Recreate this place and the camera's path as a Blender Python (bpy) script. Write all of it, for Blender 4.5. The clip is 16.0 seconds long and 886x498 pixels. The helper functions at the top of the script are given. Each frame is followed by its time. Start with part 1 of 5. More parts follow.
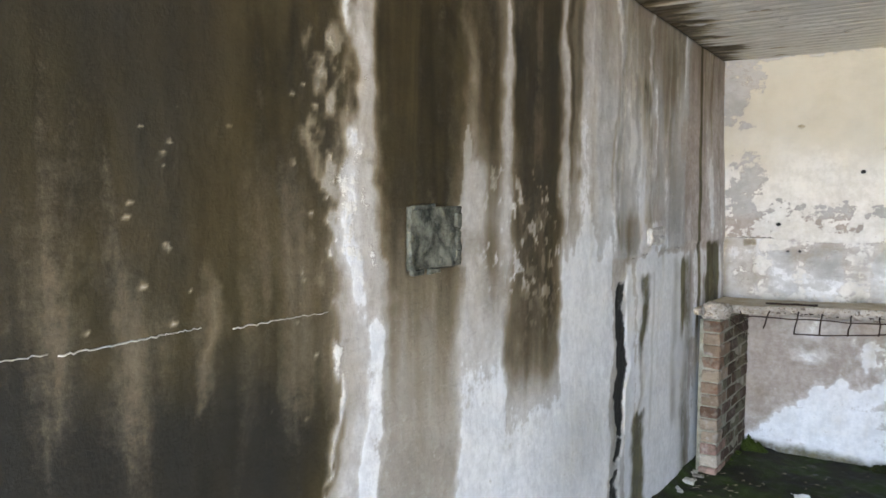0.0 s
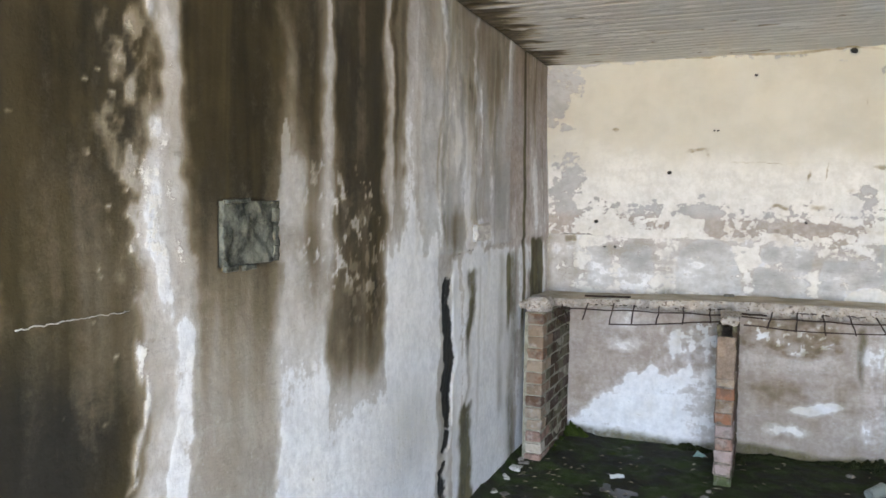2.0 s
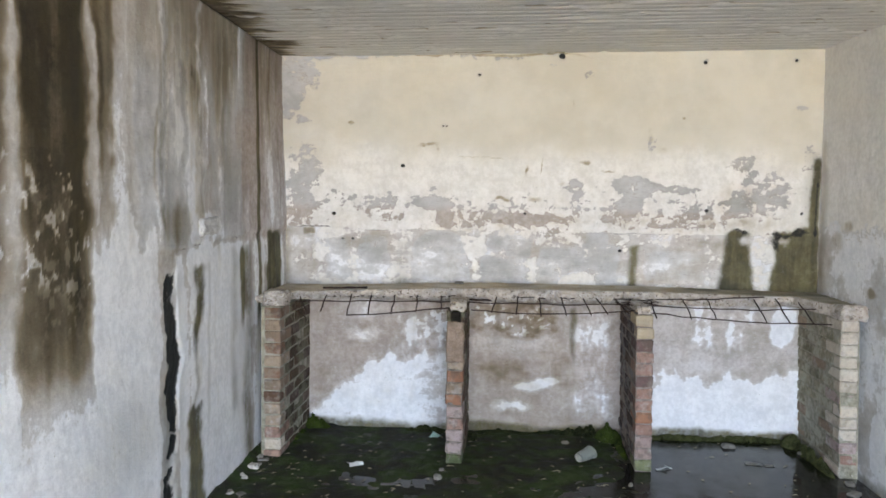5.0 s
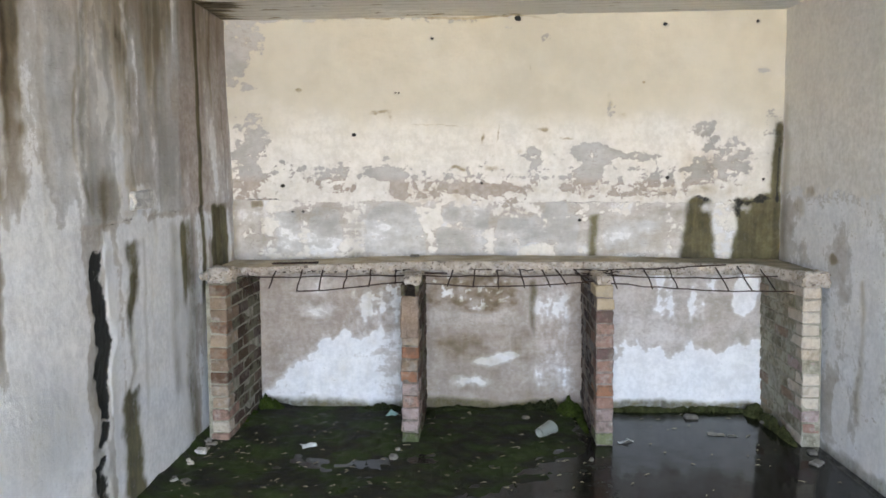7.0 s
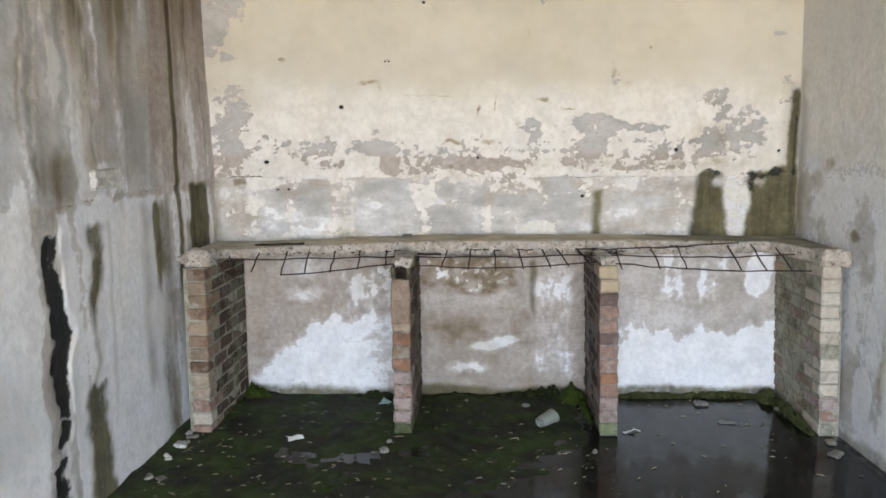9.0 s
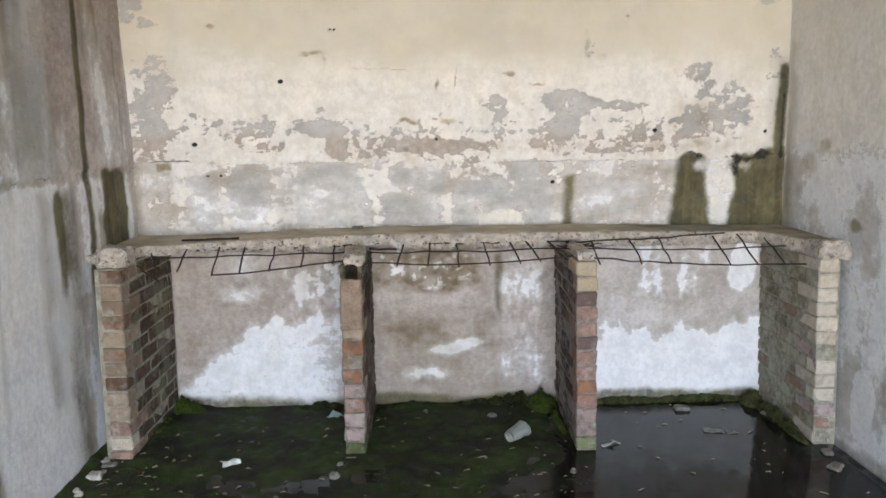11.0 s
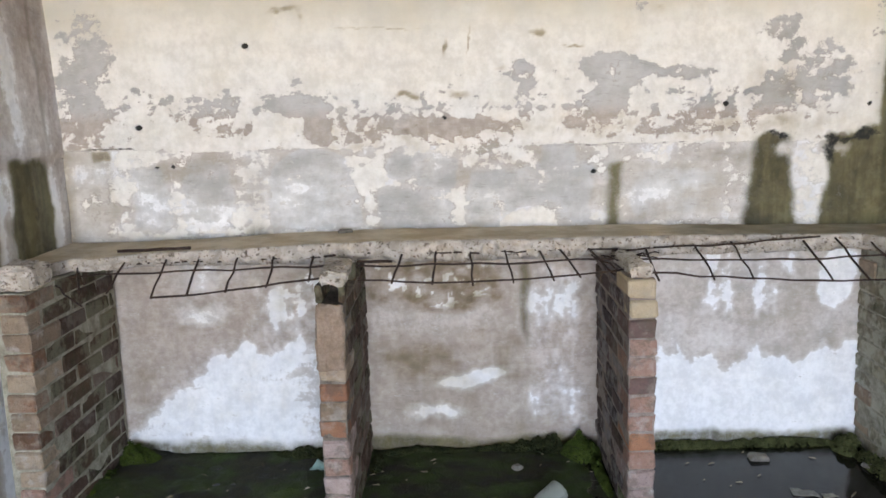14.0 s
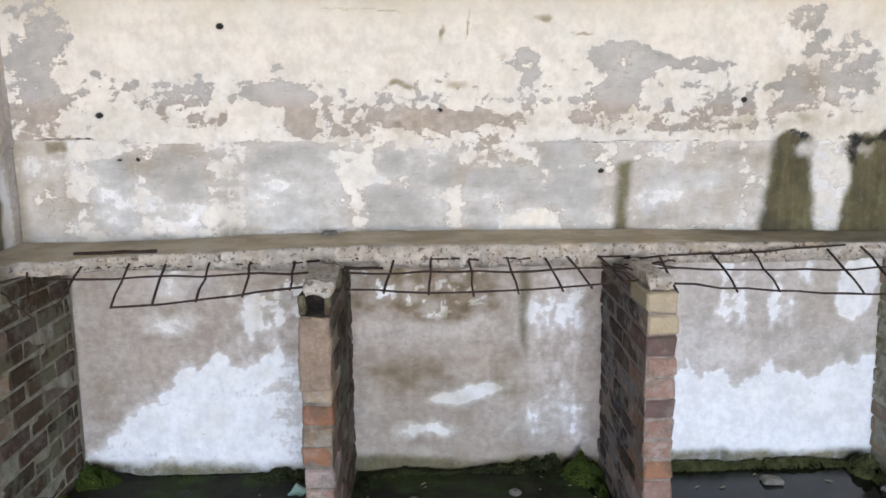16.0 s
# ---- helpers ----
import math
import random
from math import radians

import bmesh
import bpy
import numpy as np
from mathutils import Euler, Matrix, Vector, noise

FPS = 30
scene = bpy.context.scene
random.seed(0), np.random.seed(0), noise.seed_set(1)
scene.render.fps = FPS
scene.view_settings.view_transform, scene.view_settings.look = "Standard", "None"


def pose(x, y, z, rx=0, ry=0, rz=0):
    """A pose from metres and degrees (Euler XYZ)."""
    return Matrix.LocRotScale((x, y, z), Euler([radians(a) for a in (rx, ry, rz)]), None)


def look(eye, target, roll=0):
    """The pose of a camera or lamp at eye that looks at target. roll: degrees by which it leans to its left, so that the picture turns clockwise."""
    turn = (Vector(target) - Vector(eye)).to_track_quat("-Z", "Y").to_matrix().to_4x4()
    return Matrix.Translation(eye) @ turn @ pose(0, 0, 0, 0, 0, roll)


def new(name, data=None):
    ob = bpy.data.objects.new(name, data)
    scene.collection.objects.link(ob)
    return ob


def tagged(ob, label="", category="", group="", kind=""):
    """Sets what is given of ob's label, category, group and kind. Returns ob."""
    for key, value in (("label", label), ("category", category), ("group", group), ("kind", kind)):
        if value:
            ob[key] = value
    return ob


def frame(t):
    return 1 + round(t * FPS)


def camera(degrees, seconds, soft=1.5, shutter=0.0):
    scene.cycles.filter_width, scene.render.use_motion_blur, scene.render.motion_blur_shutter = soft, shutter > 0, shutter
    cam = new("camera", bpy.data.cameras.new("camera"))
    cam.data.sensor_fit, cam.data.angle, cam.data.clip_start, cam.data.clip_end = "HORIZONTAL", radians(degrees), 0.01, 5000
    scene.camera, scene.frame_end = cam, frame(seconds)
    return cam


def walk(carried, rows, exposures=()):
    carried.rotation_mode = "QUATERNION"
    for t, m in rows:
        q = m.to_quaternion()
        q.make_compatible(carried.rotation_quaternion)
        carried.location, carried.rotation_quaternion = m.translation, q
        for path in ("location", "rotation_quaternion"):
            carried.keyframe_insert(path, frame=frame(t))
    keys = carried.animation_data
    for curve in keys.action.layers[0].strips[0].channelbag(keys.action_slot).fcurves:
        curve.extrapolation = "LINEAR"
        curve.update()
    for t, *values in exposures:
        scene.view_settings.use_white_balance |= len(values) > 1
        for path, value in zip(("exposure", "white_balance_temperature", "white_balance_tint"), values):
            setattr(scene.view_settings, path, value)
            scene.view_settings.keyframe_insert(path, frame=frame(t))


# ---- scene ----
cam = camera(58.4, 16.0, soft=1.6)
PATH = [
    (0, (-0.01, 0.101, 1.427), (-1.05, 1.803, 1.291), 0.5),
    (0.5, (-0.008, 0.113, 1.426), (-0.996, 1.847, 1.291), 0.7),
    (1, (0.009, 0.127, 1.419), (-0.879, 1.914, 1.281), 0.7),
    (1.5, (0.028, 0.129, 1.42), (-0.748, 1.967, 1.28), 0.9),
    (2, (0.042, 0.129, 1.419), (-0.643, 2.003, 1.284), 0.9),
    (2.5, (0.063, 0.139, 1.419), (-0.532, 2.043, 1.273), 1.0),
    (3, (0.084, 0.149, 1.42), (-0.372, 2.091, 1.277), 1.1),
    (3.5, (0.096, 0.158, 1.422), (-0.269, 2.119, 1.276), 0.9),
    (4, (0.11, 0.162, 1.423), (-0.165, 2.138, 1.278), 1.0),
    (4.5, (0.127, 0.159, 1.425), (-0.05, 2.146, 1.28), 1.0),
    (5, (0.152, 0.159, 1.426), (0.059, 2.152, 1.279), 1.0),
    (7.5, (0.254, 0.383, 1.394), (0.24, 2.368, 1.154), 0.2),
    (8, (0.284, 0.443, 1.407), (0.264, 2.426, 1.143), 0.0),
    (8.5, (0.296, 0.51, 1.404), (0.246, 2.492, 1.14), -0.6),
    (9, (0.292, 0.58, 1.392), (0.26, 2.561, 1.12), -0.3),
    (9.5, (0.247, 0.705, 1.386), (0.26, 2.685, 1.107), -0.4),
    (10, (0.243, 0.807, 1.382), (0.337, 2.784, 1.093), -0.1),
    (12.5, (0.259, 1.431, 1.376), (0.359, 3.399, 1.034), -0.5),
    (13, (0.267, 1.556, 1.359), (0.359, 3.525, 1.019), -0.9),
    (13.5, (0.315, 1.728, 1.361), (0.373, 3.694, 0.998), -0.8),
    (14, (0.346, 1.846, 1.352), (0.38, 3.813, 0.991), -0.9),
    (14.5, (0.327, 1.946, 1.322), (0.373, 3.91, 0.945), -0.6),
    (15, (0.318, 1.995, 1.329), (0.398, 3.952, 0.927), -0.1),
    (15.5, (0.294, 2.046, 1.343), (0.38, 4.005, 0.949), -0.2),
    (16, (0.266, 2.109, 1.339), (0.378, 4.071, 0.965), 0.1),
]
EXPOSURE = [(0.0, 4.34, 6960, 17), (4.5, 4.32, 7000, 18), (9.5, 4.30, 7330, 18), (12.5, 4.36, 7380, 20), (13.5, 4.38, 7250, 20), (16.0, 4.44, 7100, 20)]
GAUGE = 1.17  # the plan is drawn at 1 : 1.17, so that a brick comes out 215 x 102 x 65 mm
walk(cam, [(t, look(Vector(eye) * GAUGE, Vector(target) * GAUGE, roll)) for t, eye, target, roll in PATH], EXPOSURE)

# ---- world, sun, exposure ----
SUN_ELEV, SUN_TURN = radians(52), radians(20)
world = bpy.data.worlds.new("sky")
scene.world = world
world.use_nodes = True
sky = world.node_tree.nodes.new("ShaderNodeTexSky")
sky.sky_type = "NISHITA"
sky.sun_disc = False
sky.sun_elevation = SUN_ELEV
sky.sun_rotation = SUN_TURN
sky.air_density, sky.dust_density, sky.ozone_density = 1.0, 3.0, 1.0
back = world.node_tree.nodes["Background"]
back.inputs[1].default_value = 0.15
world.node_tree.links.new(sky.outputs[0], back.inputs[0])
sun = new("sun", bpy.data.lights.new("sun", "SUN"))
sun.data.energy, sun.data.angle, sun.data.color = 5.0, radians(0.6), (1.0, 0.95, 0.86)
sun.matrix_world = look((4 * math.sin(SUN_TURN), 4 * math.cos(SUN_TURN), 4 * math.tan(SUN_ELEV)), (0, 0, 0))

daylight = new("daylight_in_opening", bpy.data.lights.new("daylight_in_opening", "AREA"))
daylight.data.shape, daylight.data.size, daylight.data.size_y = "RECTANGLE", 3.2, 2.05
daylight.data.energy, daylight.data.color = 22.0, (0.61, 0.785, 1.0)
daylight.matrix_world = look((0.55, -2.92, 1.12), (0.40, 0.0, 0.35))

# ---- plan, in metres ----
LEFT, RIGHT, FRONT, BACK = -1.034, 2.112, -2.6, 4.82
NEAR = 0.3
PIER_Y = 4.22
COURSE, COURSES = 0.0631, 13
WATER = -0.012


def ceiling_z(x):
    return 2.188 + 0.0235 * (x - LEFT)


# ---- noise on grids ----
def lattice(u, v, seed):
    rng = np.random.RandomState(seed)
    table = rng.rand(256, 256)
    iu, iv = np.floor(u).astype(int), np.floor(v).astype(int)
    fu, fv = u - iu, v - iv
    fu, fv = fu * fu * (3 - 2 * fu), fv * fv * (3 - 2 * fv)
    a, b = table[iu % 256, iv % 256], table[(iu + 1) % 256, iv % 256]
    c, d = table[iu % 256, (iv + 1) % 256], table[(iu + 1) % 256, (iv + 1) % 256]
    return (a * (1 - fu) + b * fu) * (1 - fv) + (c * (1 - fu) + d * fu) * fv


def fbm(u, v, su, sv, octaves=4, seed=0):
    """Fractal noise about 0, of spread 1."""
    total, amp, norm = 0, 1.0, 0
    for k in range(octaves):
        total = total + amp * (lattice(u * su + 17.3 * k, v * sv + 5.1 * k, seed + k) - 0.5)
        norm += amp
        amp *= 0.55
        su, sv = su * 2.03, sv * 2.03
    return 2.2 * total / norm


def sstep(a, b, x):
    t = np.clip((x - a) / (b - a), 0, 1)
    return t * t * (3 - 2 * t)


class Sheet:
    """Coordinates of a wall: u along it, v up. Stains are drawn on it as soft fields."""

    def __init__(self, u0, u1, v0, v1, step, seed):
        nu, nv = int(round((u1 - u0) / step)) + 1, int(round((v1 - v0) / step)) + 1
        self.nu, self.nv, self.seed = nu, nv, seed
        self.U, self.V = np.meshgrid(np.linspace(u0, u1, nu), np.linspace(v0, v1, nv), indexing="ij")
        self.wu = 0.035 * fbm(self.U, self.V, 5, 5, 4, seed + 40) + 0.012 * fbm(self.U, self.V, 26, 26, 3, seed + 44)
        self.wv = 0.035 * fbm(self.U, self.V, 5, 5, 4, seed + 50) + 0.012 * fbm(self.U, self.V, 26, 26, 3, seed + 54)
        self.run = fbm(self.U, self.V, 10, 0.8, 3, seed + 60) + 0.14 * fbm(self.U, self.V, 30, 4.0, 2, seed + 66)

    def noise(self, su, sv, octaves=4, k=0):
        return fbm(self.U, self.V, su, sv, octaves, self.seed + 100 + 10 * k)

    def blob(self, u, v, ru, rv, rag=1.0, soft=0.5):
        """A ragged patch, 1 inside."""
        d = np.hypot((self.U + rag * self.wu - u) / ru, (self.V + rag * self.wv - v) / rv)
        return 1 - sstep(1 - soft, 1 + soft, d)

    def box(self, u0, u1, v0, v1, soft=0.02, rag=0.5):
        a, b = self.U + rag * self.wu, self.V + rag * self.wv
        return sstep(u0 - soft, u0 + soft, a) * (1 - sstep(u1 - soft, u1 + soft, a)) * sstep(v0 - soft, v0 + soft, b) * (1 - sstep(v1 - soft, v1 + soft, b))

    def streak(self, u, w, top, low, soft=0.02, fade=0.1, rag=0.6, taper=0.0):
        """A run of water down the wall from top to low, w wide; taper narrows it downwards."""
        down = np.clip((top - self.V) / max(top - low, 0.01), 0, 1)
        half = w * 0.5 * (1 - taper * down) * (0.92 + 0.22 * lattice(self.V * 9 + u * 9, self.V * 0 + u * 31, self.seed + 3))
        c = u + rag * 0.05 * fbm(self.V, self.V * 0 + u * 7, 3, 1, 4, self.seed + 7)
        side = np.abs(self.U + 0.8 * rag * self.wu - c)
        return (1 - sstep(half - soft, half + soft, side)) * (1 - sstep(top - 0.02, top + 0.03, self.V + self.wv)) * sstep(low - fade, low + fade, self.V + 2.0 * self.wv + 0.09 * self.run)


def mesh_from_grid(name, P, attrs, thick, normal):
    """A sheet of quads over the grid of places P, closed behind by its thickness."""
    nu, nv = P.shape[:2]
    idx = np.arange(nu * nv).reshape(nu, nv)
    quads = np.stack([idx[:-1, :-1], idx[1:, :-1], idx[1:, 1:], idx[:-1, 1:]], -1).reshape(-1, 4)
    rim = np.concatenate([idx[:, 0], idx[-1, 1:], idx[-2::-1, -1], idx[0, -2:0:-1]])
    n = nu * nv
    behind = P.reshape(-1, 3)[rim] - np.array(normal) * thick
    verts = np.concatenate([P.reshape(-1, 3), behind])
    ring = np.arange(len(rim))
    sides = np.stack([rim, n + ring, n + np.roll(ring, -1), np.roll(rim, -1)], -1)
    me = bpy.data.meshes.new(name)
    faces = [tuple(int(i) for i in q) for q in np.concatenate([quads, sides])]
    faces.append(tuple(int(n + i) for i in ring))
    me.from_pydata([tuple(float(c) for c in p) for p in verts], [], faces)
    for key, field in attrs.items():
        layer = me.attributes.new(key, "FLOAT", "POINT")
        flat = np.concatenate([np.clip(field, -1, 2).ravel(), np.zeros(len(rim))]).astype(np.float32)
        layer.data.foreach_set("value", flat)
    smooth = np.zeros(len(me.polygons), dtype=bool)
    smooth[: len(quads)] = True
    me.polygons.foreach_set("use_smooth", smooth)
    bm = bmesh.new()
    bm.from_mesh(me)
    bmesh.ops.recalc_face_normals(bm, faces=bm.faces)
    bm.to_mesh(me)
    bm.free()
    me.update()
    return me


# ---- materials ----
class Graph:
    """A node material, built socket by socket."""

    def __init__(self, name):
        self.m = bpy.data.materials.new(name)
        self.m.use_nodes = True
        self.t = self.m.node_tree
        self.bsdf = self.t.nodes["Principled BSDF"]
        self.pos = self.scaled(self.t.nodes.new("ShaderNodeNewGeometry").outputs["Position"], 1 / GAUGE, 1 / GAUGE, 1 / GAUGE)

    def put(self, socket, value):
        if isinstance(value, bpy.types.NodeSocket):
            self.t.links.new(value, socket)
        elif isinstance(value, (tuple, list)) and len(value) == 3 and socket.type == "RGBA":
            socket.default_value = (*value, 1)
        else:
            socket.default_value = value

    def scaled(self, vec, sx, sy, sz):
        n = self.t.nodes.new("ShaderNodeVectorMath")
        n.operation = "MULTIPLY"
        self.put(n.inputs[0], vec)
        n.inputs[1].default_value = (sx, sy, sz)
        return n.outputs[0]

    def noise(self, scale, detail=4, rough=0.6, vec=None, warp=0.0):
        n = self.t.nodes.new("ShaderNodeTexNoise")
        self.put(n.inputs["Vector"], vec or self.pos)
        n.inputs["Scale"].default_value = scale
        n.inputs["Detail"].default_value = detail
        n.inputs["Roughness"].default_value = rough
        n.inputs["Distortion"].default_value = warp
        return n.outputs["Fac"]

    def math(self, op, a, b=0.0, c=0.0):
        n = self.t.nodes.new("ShaderNodeMath")
        n.operation = op
        self.put(n.inputs[0], a), self.put(n.inputs[1], b), self.put(n.inputs[2], c)
        return n.outputs[0]

    def step(self, x, lo, hi, to0=0.0, to1=1.0):
        n = self.t.nodes.new("ShaderNodeMapRange")
        n.interpolation_type = "SMOOTHSTEP"
        for k, v in enumerate((x, lo, hi, to0, to1)):
            self.put(n.inputs[k], v)
        return n.outputs[0]

    def mix(self, f, a, b):
        n = self.t.nodes.new("ShaderNodeMix")
        n.data_type = "RGBA"
        self.put(n.inputs[0], f), self.put(n.inputs[6], a), self.put(n.inputs[7], b)
        return n.outputs[2]

    def stain(self, f, a, b):
        c = self.mix(f, a, b)
        c.node.blend_type = "MULTIPLY"
        return c

    def attr(self, name):
        n = self.t.nodes.new("ShaderNodeAttribute")
        n.attribute_name = name
        return n.outputs["Fac"]

    def chance(self):
        return self.t.nodes.new("ShaderNodeObjectInfo").outputs["Random"]

    def done(self, color, rough=0.8, height=None, bump=0.3, dist=0.01, spec=0.3, metal=0.0):
        b = self.bsdf.inputs
        self.put(b["Base Color"], color), self.put(b["Roughness"], rough), self.put(b["Specular IOR Level"], spec)
        self.put(b["Metallic"], metal)
        if height is not None:
            n = self.t.nodes.new("ShaderNodeBump")
            n.inputs["Strength"].default_value, n.inputs["Distance"].default_value = bump, dist
            self.put(n.inputs["Height"], height)
            self.put(b["Normal"], n.outputs[0])
        return self.m


def wall_material(name, grey_a, grey_b):
    g = Graph(name)
    half = lambda n, k: g.math("MULTIPLY", g.math("SUBTRACT", n, 0.5), k)
    add = lambda a, b: g.math("ADD", a, b)
    broad, blot, mid, fine = g.noise(2.2, 5), g.noise(8.5, 6, 0.65), g.noise(34, 6, 0.7), g.noise(170, 3, 0.7)
    run = g.noise(1.0, 2.5, 0.55, g.scaled(g.pos, 11, 11, 0.9), 0.8)
    run2 = g.noise(1.0, 2.5, 0.55, g.scaled(g.pos, 38, 38, 4.5), 0.8)
    ragged = add(half(blot, 0.7), add(half(mid, 0.7), half(fine, 0.45)))
    chips = add(half(mid, 1.25), add(half(fine, 0.55), add(half(blot, 0.45), half(g.noise(1.0, 5, 0.65, g.scaled(g.pos, 15, 15, 46)), 0.9))))
    # bare render, warm grey with paler bloom and pitting
    concrete = g.mix(g.step(add(g.math("MULTIPLY", broad, 0.5), g.math("MULTIPLY", blot, 0.5)), 0.35, 0.65), grey_a, grey_b)
    concrete = g.mix(g.math("MULTIPLY", g.step(g.noise(4.3, 5, 0.6), 0.45, 0.65), 0.5), concrete, (0.45, 0.405, 0.36))
    concrete = g.mix(g.math("MULTIPLY", g.step(mid, 0.52, 0.72), 0.35), concrete, (0.56, 0.54, 0.51))
    concrete = g.mix(g.math("MULTIPLY", g.step(add(g.math("MULTIPLY", fine, 0.5), g.math("MULTIPLY", mid, 0.5)), 0.56, 0.68), 0.35), concrete, (0.20, 0.175, 0.15))
    # scuffs: fine level strokes, dark and pale
    scuff, scuff2 = g.noise(1.0, 6, 0.75, g.scaled(g.pos, 16, 16, 75)), g.noise(1.0, 6, 0.75, g.scaled(g.pos, 30, 30, 62))
    strokes = lambda c: g.mix(g.math("MULTIPLY", g.step(scuff2, 0.56, 0.72), 0.45), g.mix(g.math("MULTIPLY", g.step(scuff, 0.53, 0.70), 0.40), c, (0.21, 0.18, 0.155)), (0.66, 0.65, 0.63))
    # cool cement skim and warm weathered render
    cool = g.mix(g.step(add(half(broad, 1.0), half(blot, 0.7)), -0.2, 0.2), (0.38, 0.385, 0.385), (0.52, 0.53, 0.545))
    concrete = g.mix(g.math("MULTIPLY", g.step(add(g.attr("cool"), g.math("MULTIPLY", ragged, 0.25)), 0.25, 0.60), 0.85), concrete, cool)
    tan = g.mix(g.step(add(half(blot, 1.0), half(mid, 1.1)), -0.25, 0.25), (0.36, 0.302, 0.27), (0.485, 0.425, 0.395))
    concrete = g.mix(g.math("MULTIPLY", g.step(add(g.attr("tan"), g.math("MULTIPLY", ragged, 0.5)), 0.15, 0.75), 0.85), concrete, tan)
    concrete = strokes(concrete)
    # lime bloom, its white tinted with a little of the skylight's blue
    lime = g.mix(g.step(add(half(blot, 1.0), half(mid, 0.7)), -0.25, 0.25), (0.72, 0.735, 0.765), (0.885, 0.90, 0.93))
    bloom = add(g.attr("lime"), half(run, 0.10))
    lime_f = g.math("MAXIMUM", g.math("MULTIPLY", g.step(add(bloom, g.math("MULTIPLY", ragged, 0.28)), 0.10, 0.95), 0.74), g.step(add(bloom, add(g.math("MULTIPLY", chips, 0.40), half(run2, 0.22))), 0.54, 0.74))
    col = g.mix(g.math("MULTIPLY", lime_f, 0.97), concrete, lime)
    # paint film
    cream = g.mix(g.step(add(half(broad, 1.0), half(blot, 0.6)), -0.25, 0.25), (0.56, 0.535, 0.462), (0.645, 0.62, 0.55))
    chalk = g.mix(g.step(add(half(blot, 1.0), half(mid, 0.8)), -0.3, 0.3), (0.66, 0.645, 0.615), (0.83, 0.82, 0.80))
    coat = g.mix(g.step(add(g.attr("cream"), half(blot, 0.5)), 0.1, 0.9), chalk, cream)
    coat = g.mix(g.math("MULTIPLY", g.step(fine, 0.62, 0.78), 0.30), coat, (0.42, 0.39, 0.34))
    film = add(g.attr("coat"), chips)
    coat_f = g.step(film, 0.41, 0.58)
    col = g.mix(coat_f, col, coat)
    # brown rim outside each flake paints the shadow of the film's edge
    lip = g.math("MULTIPLY", g.step(film, 0.26, 0.44), g.math("SUBTRACT", 1.0, coat_f))
    col = g.mix(g.math("MULTIPLY", lip, g.step(blot, 0.42, 0.62, 0.0, 0.55)), col, (0.27, 0.235, 0.195))
    # algae
    tone = add(half(run, 0.7), add(half(run2, 0.25), half(blot, 0.8)))
    algae = g.mix(g.step(tone, -0.22, 0.22), (0.048, 0.042, 0.015), (0.150, 0.132, 0.060))
    algae_f = g.step(g.math("MULTIPLY", g.attr("algae"), add(1.0, add(g.math("MULTIPLY", ragged, 1.0), half(run2, 0.35)))), 0.10, 0.85)
    col = g.mix(g.math("MULTIPLY", algae_f, 0.95), col, algae)
    # brown film: olive, umber and slate by turns
    umber = g.mix(g.step(add(half(run, 1.0), half(blot, 0.5)), -0.22, 0.22), (0.011, 0.0082, 0.0033), (0.068, 0.050, 0.021))
    umber = g.mix(g.math("MULTIPLY", g.step(add(half(broad, 0.8), half(run, 0.6)), 0.02, 0.20), 0.7), umber, (0.032, 0.026, 0.009))
    umber = g.mix(g.math("MULTIPLY", g.step(g.noise(1.0, 4, 0.6, g.scaled(g.pos, 4.1, 4.1, 2.0)), 0.50, 0.66), 0.22), umber, (0.031, 0.032, 0.034))
    umber = g.mix(g.math("MULTIPLY", g.step(add(g.attr("wet"), add(half(run, 0.7), half(blot, 0.35))), 0.15, 0.85), 0.9), umber, (0.0125, 0.0125, 0.0125))
    veil = add(g.math("MULTIPLY", ragged, 0.60), half(run, 1.15))
    film_f = g.math("MULTIPLY", g.attr("grime"), add(veil, 1.0))
    grime_f = g.step(film_f, 0.02, 0.92)
    # a thin film stains, a thick one covers
    col = g.stain(g.step(film_f, 0.03, 0.50), col, (0.62, 0.545, 0.41))
    col = g.mix(g.math("MULTIPLY", g.step(film_f, 0.12, 0.98), 0.97), col, umber)
    dark_f = g.step(add(g.attr("dark"), g.math("MULTIPLY", ragged, 0.8)), 0.36, 0.70)
    col = g.mix(dark_f, col, (0.020, 0.0205, 0.0185))
    rough = g.step(g.math("MAXIMUM", dark_f, g.math("MULTIPLY", grime_f, 0.5)), 0.0, 1.0, 0.9, 0.65)
    height = add(add(g.math("MULTIPLY", mid, 0.7), g.math("MULTIPLY", blot, 0.5)), add(g.math("MULTIPLY", fine, 0.22), g.math("MULTIPLY", coat_f, 0.30)))
    return g.done(col, rough, height, 0.5, 0.007, 0.25)


M_WALL = wall_material("stained_render", (0.35, 0.315, 0.275), (0.48, 0.455, 0.42))


